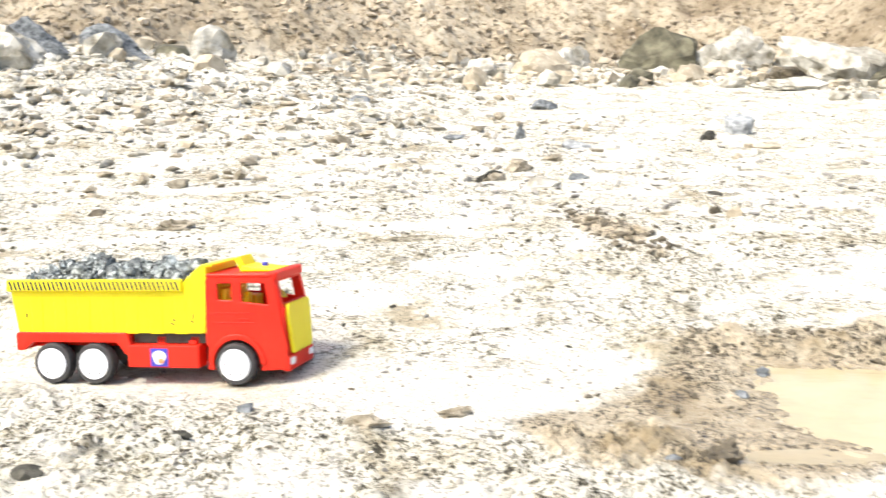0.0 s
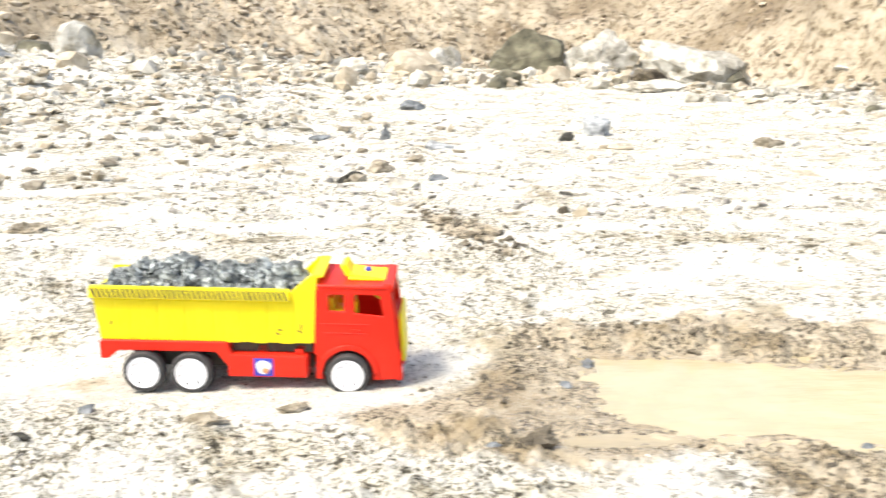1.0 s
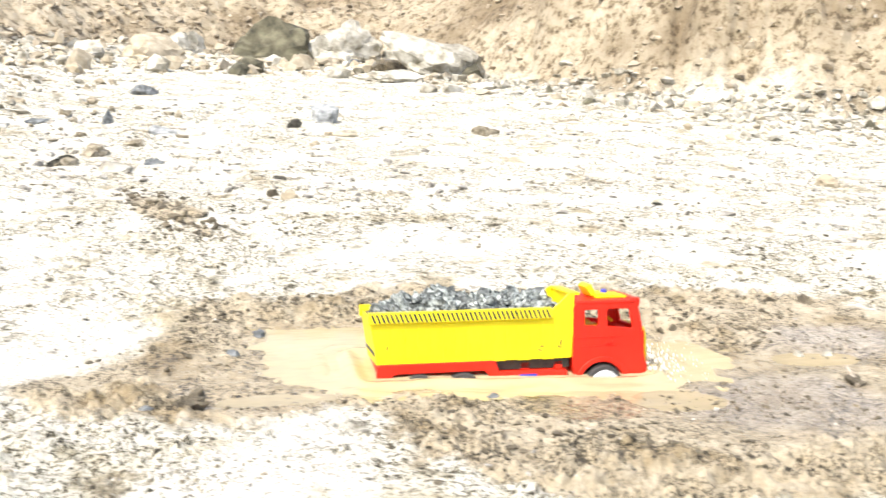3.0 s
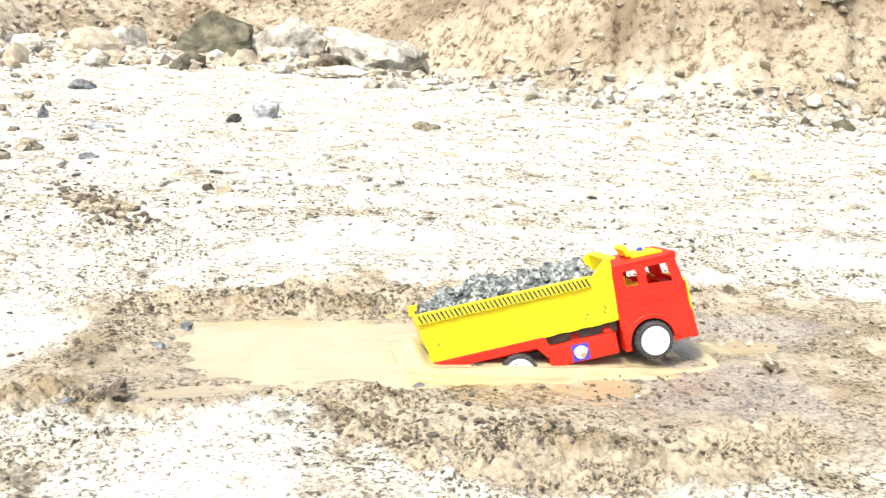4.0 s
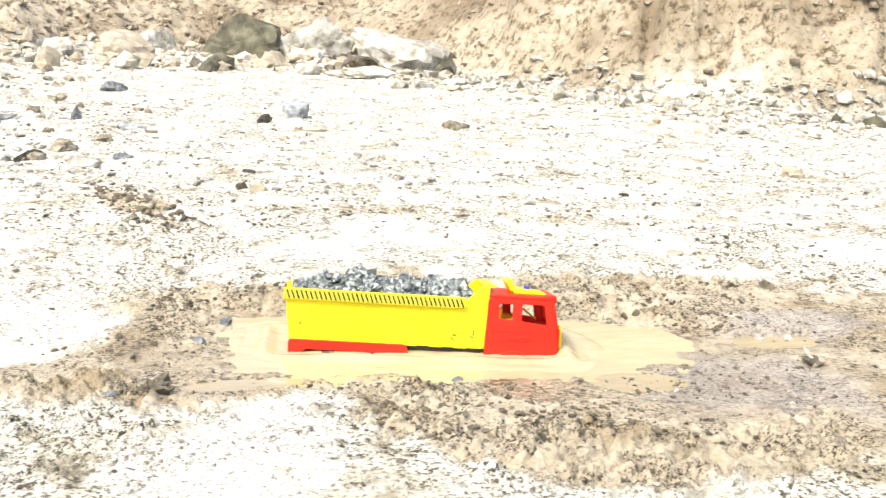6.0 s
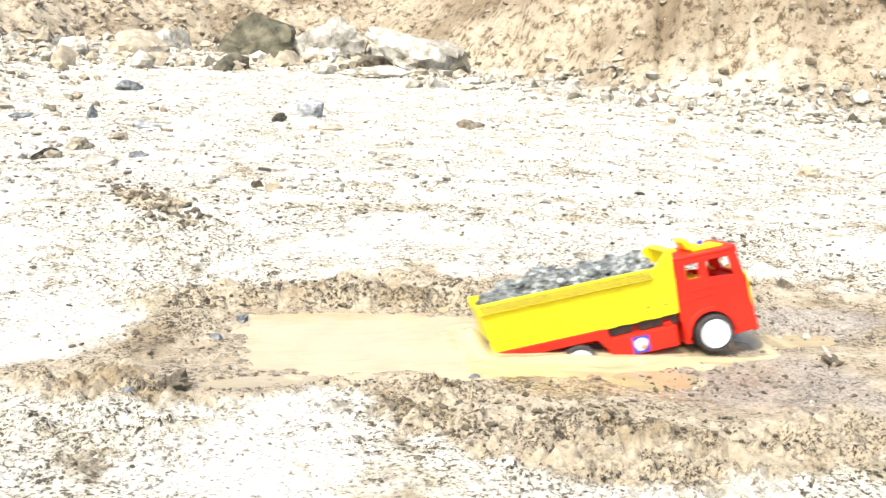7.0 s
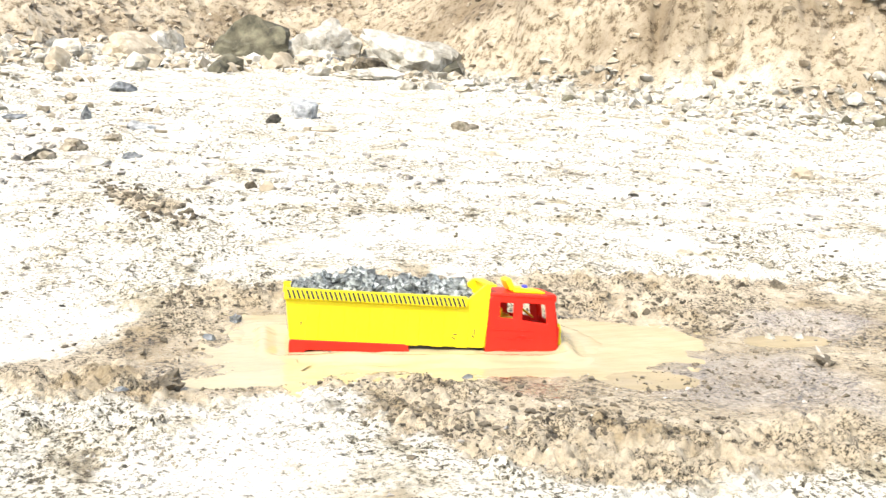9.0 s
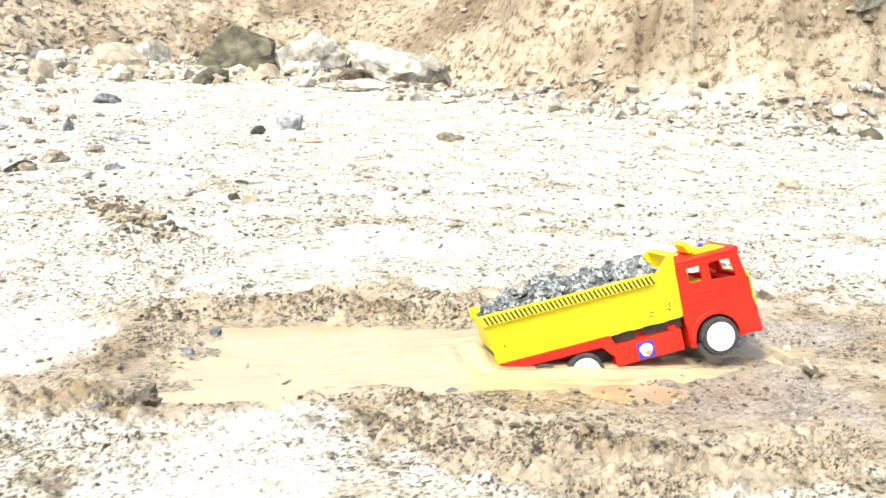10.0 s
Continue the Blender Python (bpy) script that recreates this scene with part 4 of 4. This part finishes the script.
def build_truck():
    truck = tagged(new("toy_dump_truck"), "red and yellow plastic toy dump truck loaded with gravel", "toy truck")
    # chassis
    bm = bmesh.new()
    box(bm, -0.094, 0.215, -0.030, 0.030, 0.050, 0.0745)
    box(bm, -0.098, -0.086, -0.058, 0.058, 0.050, 0.0755)
    box(bm, -0.09, 0.09, -0.056, 0.056, 0.068, 0.0752, 0.001)
    for x in (0.13, 0.185):
        box(bm, x, x + 0.016, -0.05, 0.05, 0.058, 0.072)
    chassis = truck_part("chassis", bm, RED, truck)
    truck_part("underbody", box(bmesh.new(), -0.06, 0.21, -0.034, 0.034, 0.030, 0.052), BLACK, chassis, "dark underbody")

    # Added black block stands in for the shaded gap under the box.
    truck_part("under_box_shade", box(bmesh.new(), 0.092, 0.211, -0.050, 0.050, 0.0605, 0.0755, 0.001), BLACK, chassis, "dark block added as shade under the tipping box")

    def side_bits(side):
        rear = [(-0.099, 0.0765), (0.086, 0.0765), (0.098, 0.044), (0.086, 0.044), (0.071, 0.0635), (-0.072, 0.0635), (-0.088, 0.050), (-0.099, 0.050)]
        truck_part("mudguard", upright(plate(rounded(rear, 0.004), [], 0.010, 0.001), side * 0.0585), RED, chassis)
        bm = box(bmesh.new(), 0.088, 0.204, min(side * 0.034, side * 0.064), max(side * 0.034, side * 0.064), 0.025, 0.0595, 0.0025)
        box(bm, 0.186, 0.197, min(side * 0.04, side * 0.058), max(side * 0.04, side * 0.058), 0.0595, 0.066, 0.001)
        tank = truck_part("side_tank", bm, RED, chassis)
        y = side * 0.0644
        truck_part("sticker", upright(plate(rounded([(0.126, 0.0275), (0.154, 0.0275), (0.154, 0.0545), (0.126, 0.0545)], 0.001), [], 0.0008, 0.0002), y), BLUE, tank, "square blue sticker with a pale picture")
        blob = [(0.140 + 0.0105 * math.cos(t) * (1 + 0.12 * math.sin(3 * t)), 0.041 + 0.0105 * math.sin(t)) for t in np.linspace(0, 2 * math.pi, 20, endpoint=False)]
        truck_part("sticker_picture", upright(plate(blob, [], 0.0008, 0.0002), y + side * 0.0006), WHITE, tank, "white round blot")
        blob = [(0.143 + 0.005 * math.cos(t), 0.036 + 0.004 * math.sin(t)) for t in np.linspace(0, 2 * math.pi, 14, endpoint=False)]
        truck_part("sticker_spot", upright(plate(blob, [], 0.0008, 0.0002), y + side * 0.0012), ORANGE, tank, "orange blot")

    mirrored(side_bits)

    # cab
    cab_bm = bmesh.new()
    box(cab_bm, 0.219, 0.332, -0.052, 0.052, 0.066, 0.072, 0.001)
    cab = truck_part("cab", cab_bm, RED, truck)
    arch = [(0.2635 + 0.0385 * math.cos(t), 0.031 + 0.0385 * math.sin(t)) for t in np.linspace(-0.2, math.pi + 0.2, 22)]
    outline = [(0.3385, 0.0235), (0.3400, 0.060), (0.3350, 0.080), (0.3300, 0.118), (0.3235, 0.158), (0.318, 0.1635), (0.224, 0.1635), (0.2175, 0.158), (0.2155, 0.060), (0.2175, 0.0235)]
    side_loop = rounded(outline[:-1], 0.004) + [(0.2175, 0.0235)] + arch[::-1]
    rear_win = rounded([(0.2345, 0.1265), (0.2590, 0.1255), (0.2585, 0.1535), (0.2335, 0.1530)], 0.003)
    front_win = rounded([(0.2715, 0.1240), (0.3165, 0.1190), (0.3105, 0.1535), (0.2715, 0.1540)], 0.004)

    truck_part("wheel_housing", box(bmesh.new(), 0.2195, 0.308, -0.046, 0.046, 0.028, 0.066, 0.001), BLACK, cab, "dark wheel housing")

    def cab_side(side):
        bm = upright(plate(side_loop, [rear_win, front_win], 0.005, 0.0012), side * 0.0565)
        for x in (0.300, 0.310, 0.320, 0.330):
            bmesh.ops.bisect_plane(bm, geom=[*bm.verts, *bm.edges, *bm.faces], plane_co=(x, 0, 0), plane_no=(1, 0, 0))
        panel = truck_part("side_panel", bm, RED, cab)
        lip = [(0.2635 + r * math.cos(t), 0.031 + r * math.sin(t)) for r, ts in ((0.0445, np.linspace(0.05, math.pi - 0.05, 20)), (0.0385, np.linspace(math.pi - 0.05, 0.05, 20))) for t in ts]
        truck_part("wheel_arch", upright(plate(lip, [], 0.007, 0.001), side * 0.0585), RED, panel)
        for z0, z1, x0, x1 in ((0.1075, 0.1087, 0.222, 0.294), (0.0935, 0.0946, 0.229, 0.292)):
            truck_part("moulding", box(bmesh.new(), x0, x1, side * 0.0592 - 0.0007, side * 0.0592 + 0.0007, z0, z1, 0.0004, 1), RED, panel)
        truck_part("door_handle", box(bmesh.new(), 0.268, 0.281, side * 0.0597 - 0.001, side * 0.0597 + 0.001, 0.0975, 0.1005, 0.0008), RED, panel)

    mirrored(cab_side)
    # front, back and roof
    bm = box(bmesh.new(), 0.331, 0.338, -0.0555, 0.0555, 0.026, 0.116, 0.0015)
    front = truck_part("front_panel", bm, RED, cab)
    bm = plate(rounded([(-0.056, 0), (0.056, 0), (0.054, 0.048), (-0.054, 0.048)], 0.004), [rounded([(-0.048, 0.005), (0.048, 0.005), (0.045, 0.040), (-0.045, 0.040)], 0.004)], 0.005, 0.001)
    bm.transform(Matrix.Translation((0.3325, 0, 0.1145)) @ Matrix.Rotation(radians(-11), 4, "Y") @ Matrix.Rotation(radians(90), 4, "Z") @ Matrix.Rotation(radians(90), 4, "X"))
    truck_part("windscreen_frame", bm, RED, cab)
    bm = plate(rounded([(-0.055, 0), (0.055, 0), (0.055, 0.138), (-0.055, 0.138)], 0.003), [rounded([(-0.034, 0.094), (0.034, 0.094), (0.034, 0.124), (-0.034, 0.124)], 0.004)], 0.004, 0.001)
    bm.transform(Matrix.Translation((0.2185, 0, 0.0245)) @ Matrix.Rotation(radians(90), 4, "Z") @ Matrix.Rotation(radians(90), 4, "X"))
    truck_part("back_panel", bm, RED, cab)
    bm = plate(rounded([(0.2165, -0.0575), (0.322, -0.0585), (0.322, 0.0585), (0.2165, 0.0575)], 0.007), [], 0.006, 0.002)
    bm.transform(Matrix.Translation((0, 0, 0.1640)))
    for x in (0.300, 0.308, 0.315):
        bmesh.ops.bisect_plane(bm, geom=[*bm.verts, *bm.edges, *bm.faces], plane_co=(x, 0, 0), plane_no=(1, 0, 0))
    roof = truck_part("roof", bm, RED, cab)
    bm = box(bmesh.new(), 0.312, 0.329, -0.0585, 0.0585, 0.1555, 0.1690, 0.004, 3)
    truck_part("sun_visor", bm, RED, roof)
    # yellow deflector with a raised tab, on the roof
    bm = bmesh.new()
    box(bm, 0.262, 0.316, -0.034, 0.034, 0.1665, 0.1755, 0.003, 3)
    for v in bm.verts:
        if v.co.z > 0.170:
            v.co.z -= 0.006 * max(0, min(1, (v.co.x - 0.262) / 0.054))
            v.co.y *= 0.86
    deflector = truck_part("roof_deflector", bm, YELLOW, cab, "yellow plastic roof deflector")
    bm = box(bmesh.new(), -0.005, 0.005, -0.024, 0.024, 0, 0.019, 0.0025)
    bm.transform(Matrix.Translation((0.262, 0, 0.171)) @ Matrix.Rotation(radians(-28), 4, "Y"))
    truck_part("deflector_tab", bm, YELLOW, deflector)
    bm = lathe(bmesh.new(), [(0.0055, -0.002), (0.005, 0.002), (0.003, 0.0035)], 16)
    bm.transform(Matrix.Translation((0.288, 0.004, 0.1745)) @ Matrix.Rotation(radians(90), 4, "X"))
    truck_part("beacon", bm, BLUE, deflector, "small blue beacon")
    # grille and lamps
    bm = plate(rounded([(-0.043, 0.047), (0.043, 0.047), (0.050, 0.108), (0.046, 0.119), (-0.046, 0.119), (-0.050, 0.108)], 0.004), [], 0.005, 0.0015)
    bm.transform(Matrix.Translation((0.3475, 0, 0)) @ Matrix.Rotation(radians(-4), 4, "Y") @ Matrix.Rotation(radians(90), 4, "Z") @ Matrix.Rotation(radians(90), 4, "X"))
    truck_part("grille", bm, YELLOW, cab, "yellow plastic radiator grille")
    bm = box(bmesh.new(), 0.333, 0.3435, -0.058, 0.058, 0.0205, 0.044, 0.003, 3)
    bumper = truck_part("bumper", bm, RED, cab)
    for side in (-1, 1):
        truck_part("headlight", box(bmesh.new(), 0.3415, 0.3450, side * 0.044 - 0.010, side * 0.044 + 0.010, 0.030, 0.040, 0.0015), WHITE, bumper, "white moulded headlight")
    # inside
    truck_part("dashboard", box(bmesh.new(), 0.312, 0.330, -0.052, 0.052, 0.09, 0.114, 0.002), RED, cab)
    for side in (-1, 1):
        bm = box(bmesh.new(), 0.236, 0.268, side * 0.026 - 0.017, side * 0.026 + 0.017, 0.085, 0.126, 0.003)
        box(bm, 0.232, 0.243, side * 0.026 - 0.016, side * 0.026 + 0.016, 0.12, 0.143, 0.004)
        truck_part("seat", bm, YELLOW, cab, "yellow plastic seat")
    bm = lathe(bmesh.new(), [(0.013, -0.0015), (0.015, 0), (0.013, 0.0015), (0.010, 0)], 20)
    bm.transform(Matrix.Translation((0.300, 0.026, 0.129)) @ Matrix.Rotation(radians(35), 4, "Y") @ Matrix.Rotation(radians(90), 4, "X"))
    truck_part("steering_wheel", bm, YELLOW, cab, "yellow steering wheel")
    bm = box(bmesh.new(), 0.268, 0.276, -0.034, -0.024, 0.09, 0.136, 0.002)
    truck_part("lever", bm, YELLOW, cab)

    # tipping box
    bm = box(bmesh.new(), -0.095, 0.212, -0.053, 0.053, 0.077, 0.082, 0.001)
    tub = truck_part("tipping_box", bm, YELLOW, truck, "yellow plastic tipping box with striped rim")
    wall = [(-0.0975, 0.0775), (0.2115, 0.0775), (0.2155, 0.120), (0.2175, 0.1790), (0.2085, 0.1785), (0.1800, 0.1520), (-0.1085, 0.1520)]

    def box_side(side):
        panel = truck_part("side_wall", upright(plate(rounded(wall, 0.004), [], 0.004, 0.001), side * 0.0555), YELLOW, tub)
        bm = bmesh.new()
        sec = [(0.0570, 0.1395), (0.0640, 0.1420), (0.0625, 0.1575), (0.0545, 0.1585), (0.0535, 0.1500)]
        ends = (-0.1115, 0.1790)
        loops = [[bm.verts.new((x, side * a, b)) for a, b in sec] for x in ends]
        for k in range(len(sec)):
            q = (k + 1) % len(sec)
            bm.faces.new((loops[0][k], loops[0][q], loops[1][q], loops[1][k]))
        bm.faces.new(loops[0])
        bm.faces.new(loops[1])
        rim = truck_part("rim", bm, YELLOW, panel)
        bm = bmesh.new()
        n = 39
        for k in range(n):
            x = -0.1085 + 0.2845 * k / n
            a = [(x + 0.0052, 0.0648, 0.1428), (x + 0.0087, 0.0648, 0.1428), (x + 0.0035, 0.0635, 0.1560), (x, 0.0635, 0.1560)]
            out = [bm.verts.new((p, side * q, w)) for p, q, w in a]
            inn = [bm.verts.new((p, side * (q - 0.002), w)) for p, q, w in a]
            bm.faces.new(out)
            bm.faces.new(inn[::-1])
            for m in range(4):
                bm.faces.new((out[m], out[(m + 1) % 4], inn[(m + 1) % 4], inn[m]))
        tagged(truck_part("rim_stripes", bm, BLACK, panel, "black slanted warning stripes"), kind="stuff")
        for x in np.linspace(-0.075, 0.165, 7):
            truck_part("rib", box(bmesh.new(), x, x + 0.020, side * 0.0573 - 0.0007, side * 0.0573 + 0.0007, 0.0757, 0.1385, 0.0006, 1), YELLOW, panel)
        for x, z, w, h, t in ((-0.083, 0.103, 0.002, 0.006, 10), (0.164, 0.097, 0.006, 0.002, 0), (0.161, 0.091, 0.007, 0.0018, 35), (0.195, 0.102, 0.002, 0.009, 0), (0.193, 0.095, 0.0065, 0.002, 30)):
            bm = box(bmesh.new(), -w / 2, w / 2, -0.0004, 0.0004, -h / 2, h / 2, 0)
            bm.transform(Matrix.Translation((x, side * 0.0582, z)) @ Matrix.Rotation(radians(t), 4, "Y"))
            truck_part("scuff", bm, SCUFF, panel, "dark scuff mark")

    mirrored(box_side)
    bm = plate(rounded([(-0.0555, 0.077), (0.0555, 0.077), (0.0555, 0.1785), (-0.0555, 0.1785)], 0.003), [], 0.004, 0.001)
    bm.transform(Matrix.Translation((0.2105, 0, 0)) @ Matrix.Rotation(radians(2), 4, "Y") @ Matrix.Rotation(radians(90), 4, "Z") @ Matrix.Rotation(radians(90), 4, "X"))
    head = truck_part("headboard", bm, YELLOW, tub)
    bm = box(bmesh.new(), 0.2105, 0.2275, -0.0565, 0.0565, 0.1765, 0.1805, 0.0015)
    truck_part("canopy_lip", bm, YELLOW, head)
    bm = plate(rounded([(-0.0555, 0.077), (0.0555, 0.077), (0.0570, 0.1500), (-0.0570, 0.1500)], 0.003), [], 0.004, 0.001)
    bm.transform(Matrix.Translation((-0.0865, 0, 0)) @ Matrix.Rotation(radians(-8), 4, "Y") @ Matrix.Rotation(radians(90), 4, "Z") @ Matrix.Rotation(radians(90), 4, "X"))
    truck_part("tailgate", bm, YELLOW, tub)

    # gravel load
    bm = bmesh.new()
    nx, ny = 40, 14
    rows = []
    for i in range(nx + 1):
        row = []
        for j in range(ny + 1):
            x, y = -0.102 + 0.300 * i / nx, -0.0525 + 0.105 * j / ny
            u, w = (x + 0.102) / 0.300, y / 0.0525
            z = 0.150 + 0.014 * (1 - w * w) * min(1, 6 * u, 5 * (1 - u) + 0.3) + 0.006 * noise.fractal(Vector((x * 45, y * 45, 1)), 0.8, 2, 3)
            row.append(bm.verts.new((x, y, z)))
        rows.append(row)
    for i in range(nx):
        for j in range(ny):
            bm.faces.new((rows[i][j], rows[i + 1][j], rows[i + 1][j + 1], rows[i][j + 1]))
    made = bmesh.ops.extrude_edge_only(bm, edges=[e for e in bm.edges if e.is_boundary])["geom"]
    for v in made:
        if isinstance(v, bmesh.types.BMVert):
            v.co.z = 0.09
    # The heap under the stones is coloured dark as shade in their gaps.
    load = truck_part("gravel_load", bm, LOAD_SHADE, truck, "heap of broken blue-grey gravel")
    rng = random.Random(8)
    shapes = [rock_mesh("stone", CHIP, (1, rng.uniform(0.6, 0.95), rng.uniform(0.5, 0.85)), 500 + k, 2, 12, 0.2) for k in range(9)]
    for k in range(280):
        u, w = rng.random(), rng.uniform(-1, 1)
        x, y = -0.097 + 0.288 * u, 0.049 * w
        z = 0.148 + 0.016 * (1 - w * w) * min(1, 6 * u, 5 * (1 - u) + 0.3) + 0.011 * rng.random() * (1 - w * w) + 0.008 * math.exp(-((u - 0.33) / 0.09) ** 2) * (1 - w * w)
        s = rng.uniform(0.011, 0.022) if k > 12 else rng.uniform(0.026, 0.036)
        ob = new("stone", shapes[k % len(shapes)])
        ob.parent = load
        ob.matrix_local = Matrix.Translation((x * S, y * S, z * S)) @ Euler((rng.uniform(-0.6, 0.6), rng.uniform(-0.6, 0.6), rng.uniform(0, 6.3))).to_matrix().to_4x4() @ Matrix.Scale(s * S, 4)

    # wheels
    wheels = []
    for ax, az in AXLES:
        for side in (-1, 1):
            hub = new("wheel")
            hub.parent = truck
            hub.matrix_local = pose(ax * S, side * 0.060 * S, az * S)
            prof = [(0.020, -0.0105), (0.0292, -0.0105), (0.0316, -0.0085), (0.0322, -0.004), (0.0322, 0.004), (0.0316, 0.0085), (0.0292, 0.0105), (0.020, 0.0105)]
            bm = lathe(bmesh.new(), prof, 44)
            for v in bm.verts:
                a = math.atan2(v.co.z, v.co.x)
                if math.hypot(v.co.x, v.co.z) > 0.030 and round(a / (2 * math.pi / 44)) % 2:
                    v.co.x, v.co.z = v.co.x * 0.93, v.co.z * 0.93
            truck_part("tyre", bm, TYRE, hub, "black ribbed plastic tyre")
            k = side
            prof = [(0.0236, 0.0085 * k), (0.0236, 0.0118 * k), (0.0220, 0.0124 * k), (0.0205, 0.0112 * k), (0.0120, 0.0106 * k), (0.0105, 0.0120 * k), (0.0040, 0.0124 * k), (0.0020, 0.0124 * k)]
            bm = lathe(bmesh.new(), prof, 36)
            rim = truck_part("hubcap", bm, WHITE, hub, "white plastic hubcap")
            for q in range(6):
                t = 2 * math.pi * q / 6
                bm = lathe(bmesh.new(), [(0.0014, 0.0108 * k), (0.0014, 0.0114 * k)], 8)
                bm.transform(Matrix.Translation((0.0165 * math.cos(t), 0, 0.0165 * math.sin(t))))
                truck_part("hub_hole", bm, BLACK, rim)
            wheels.append((hub, ax, az, side))
        bm = lathe(bmesh.new(), [(0.004, -0.056), (0.004, 0.056)], 12)
        bm.transform(Matrix.Translation((ax, 0, az)))
        truck_part("axle", bm, BLACK, chassis)
    return truck, wheels


TRUCK, WHEELS = build_truck()


def build_wave():
    """Ripples that ring the truck while it stands in the water."""
    gx, gy = np.meshgrid(np.linspace(-0.33, 0.58, 230), np.linspace(-0.26, 0.26, 132))
    dx, dy = np.maximum(np.abs(gx - 0.115) - 0.235, 0), np.maximum(np.abs(gy) - 0.066, 0)
    d = np.hypot(dx, dy)
    front = 1 + 0.8 * smooth(0.30, 0.42, gx)
    ragged = 0.6 + 0.9 * vnoise(gx * 11, gy * 11, 3)
    z = 0.0075 * np.exp(-((d - 0.022) / 0.018) ** 2) * front * ragged
    z += 0.0045 * np.cos(d * 88 + 4 * fbm(gx, gy, 7, 2, 9)) * np.exp(-d / 0.075) * smooth(0.01, 0.04, d) * ragged
    z += 0.002 * fbm(gx, gy * 1.4, 26, 3, 4) * np.exp(-d / 0.10) - 0.014 * smooth(0.06, 0.15, d + 0.05 * fbm(gx, gy, 9, 3, 2))
    n, m = gx.shape
    i, j = np.meshgrid(np.arange(n - 1), np.arange(m - 1), indexing="ij")
    quads = np.stack([i * m + j, i * m + j + 1, (i + 1) * m + j + 1, (i + 1) * m + j], -1).reshape(-1, 4)
    keep = d < 0.19
    quads = quads[keep.ravel()[quads].all(1)]
    me = mesh_from("ripple", np.stack([gx, gy, z], -1).reshape(-1, 3), quads, WATER_MAT)
    return tagged(new("puddle_ripple", me), "ring of muddy ripples round the toy truck", "water", kind="structure")


RIPPLE = build_wave()


def build_spray():
    """Drops thrown up before the nose as it dives in."""
    rng = random.Random(12)
    bm = bmesh.new()
    for _ in range(520):
        u = rng.random()
        a = rng.uniform(-1.3, 1.3)
        d = 0.01 + 0.12 * u * u
        r = rng.uniform(0.0008, 0.0030) * (1.5 - u)
        m = Matrix.Translation((0.34 + d * math.cos(a), 0.06 * rng.uniform(-1, 1) + d * math.sin(a), 0.055 * rng.random() ** 1.5 * (1 - u * 0.6)))
        bmesh.ops.create_icosphere(bm, subdivisions=1, radius=r, matrix=m @ Matrix.Diagonal((1, 1, rng.uniform(0.9, 1.8), 1)))
    return tagged(part("water_spray", bm, SPRAY, None, "", True), "spray of muddy water drops before the truck", "spray", kind="stuff")


SPRAY = material("splashed_water", (0.68, 0.64, 0.55), (0.82, 0.79, 0.72), 60, 0.1, 0.0)
SPLASH = build_spray()


# ---------------------------------------------------------------- movement
def motions():
    walk(TRUCK, [(t, pose(x, y, z, roll, -pitch, yaw)) for t, x, y, z, yaw, pitch, roll in TRUCK_KEYS])
    afloat = []
    for t, x, y, z, yaw, pitch, roll in TRUCK_KEYS:
        depth = smooth(-0.01, -0.06, z) if t > 2.4 else 0.0
        afloat.append((t, pose(max(x, 0.62), y if x > 0.5 else 1.47, WATER - 0.016 * (1 - float(depth)), 0, 0, yaw)))
    walk(RIPPLE, afloat)
    rest = pose(0.60, 1.45, WATER - 0.07, 0, 0, -14)
    walk(SPLASH, [(0.0, rest), (2.15, rest), (2.35, pose(0.42, 1.50, WATER - 0.006, 0, 0, -13)), (2.55, pose(0.53, 1.46, WATER + 0.002, 0, 0, -11)),
                  (2.8, pose(0.68, 1.43, WATER - 0.002, 0, 0, -9)), (3.05, pose(0.79, 1.39, WATER - 0.025, 0, 0, -9)), (3.3, pose(0.70, 1.45, WATER - 0.07, 0, 0, -16)),
                  (10.0, pose(0.70, 1.45, WATER - 0.07, 0, 0, -16))])
    walk(SPILL, [(t, pose(0.455, 1.325, z, 0, 0, 0)) for t, z in ((0.0, -0.040), (2.8, -0.040), (3.4, -0.0125), (8.4, -0.0110), (9.0, -0.0088), (10.0, -0.0080))])
    times = [k / 10 for k in range(101)]
    keys = np.array(TRUCK_KEYS)
    xs, ys = np.interp(times, keys[:, 0], keys[:, 1]), np.interp(times, keys[:, 0], keys[:, 2])
    yaw = np.radians(np.interp(times, keys[:, 0], keys[:, 4]))
    step = np.diff(xs) * np.cos(yaw[1:]) + np.diff(ys) * np.sin(yaw[1:])
    turn = np.degrees(np.concatenate([[0], np.cumsum(step)]) / (WHEEL_R * S))
    for hub, ax, az, side in WHEELS:
        walk(hub, [(t, pose(ax * S, side * 0.060 * S, az * S, 0, a, 0)) for t, a in zip(times, turn)])


motions()
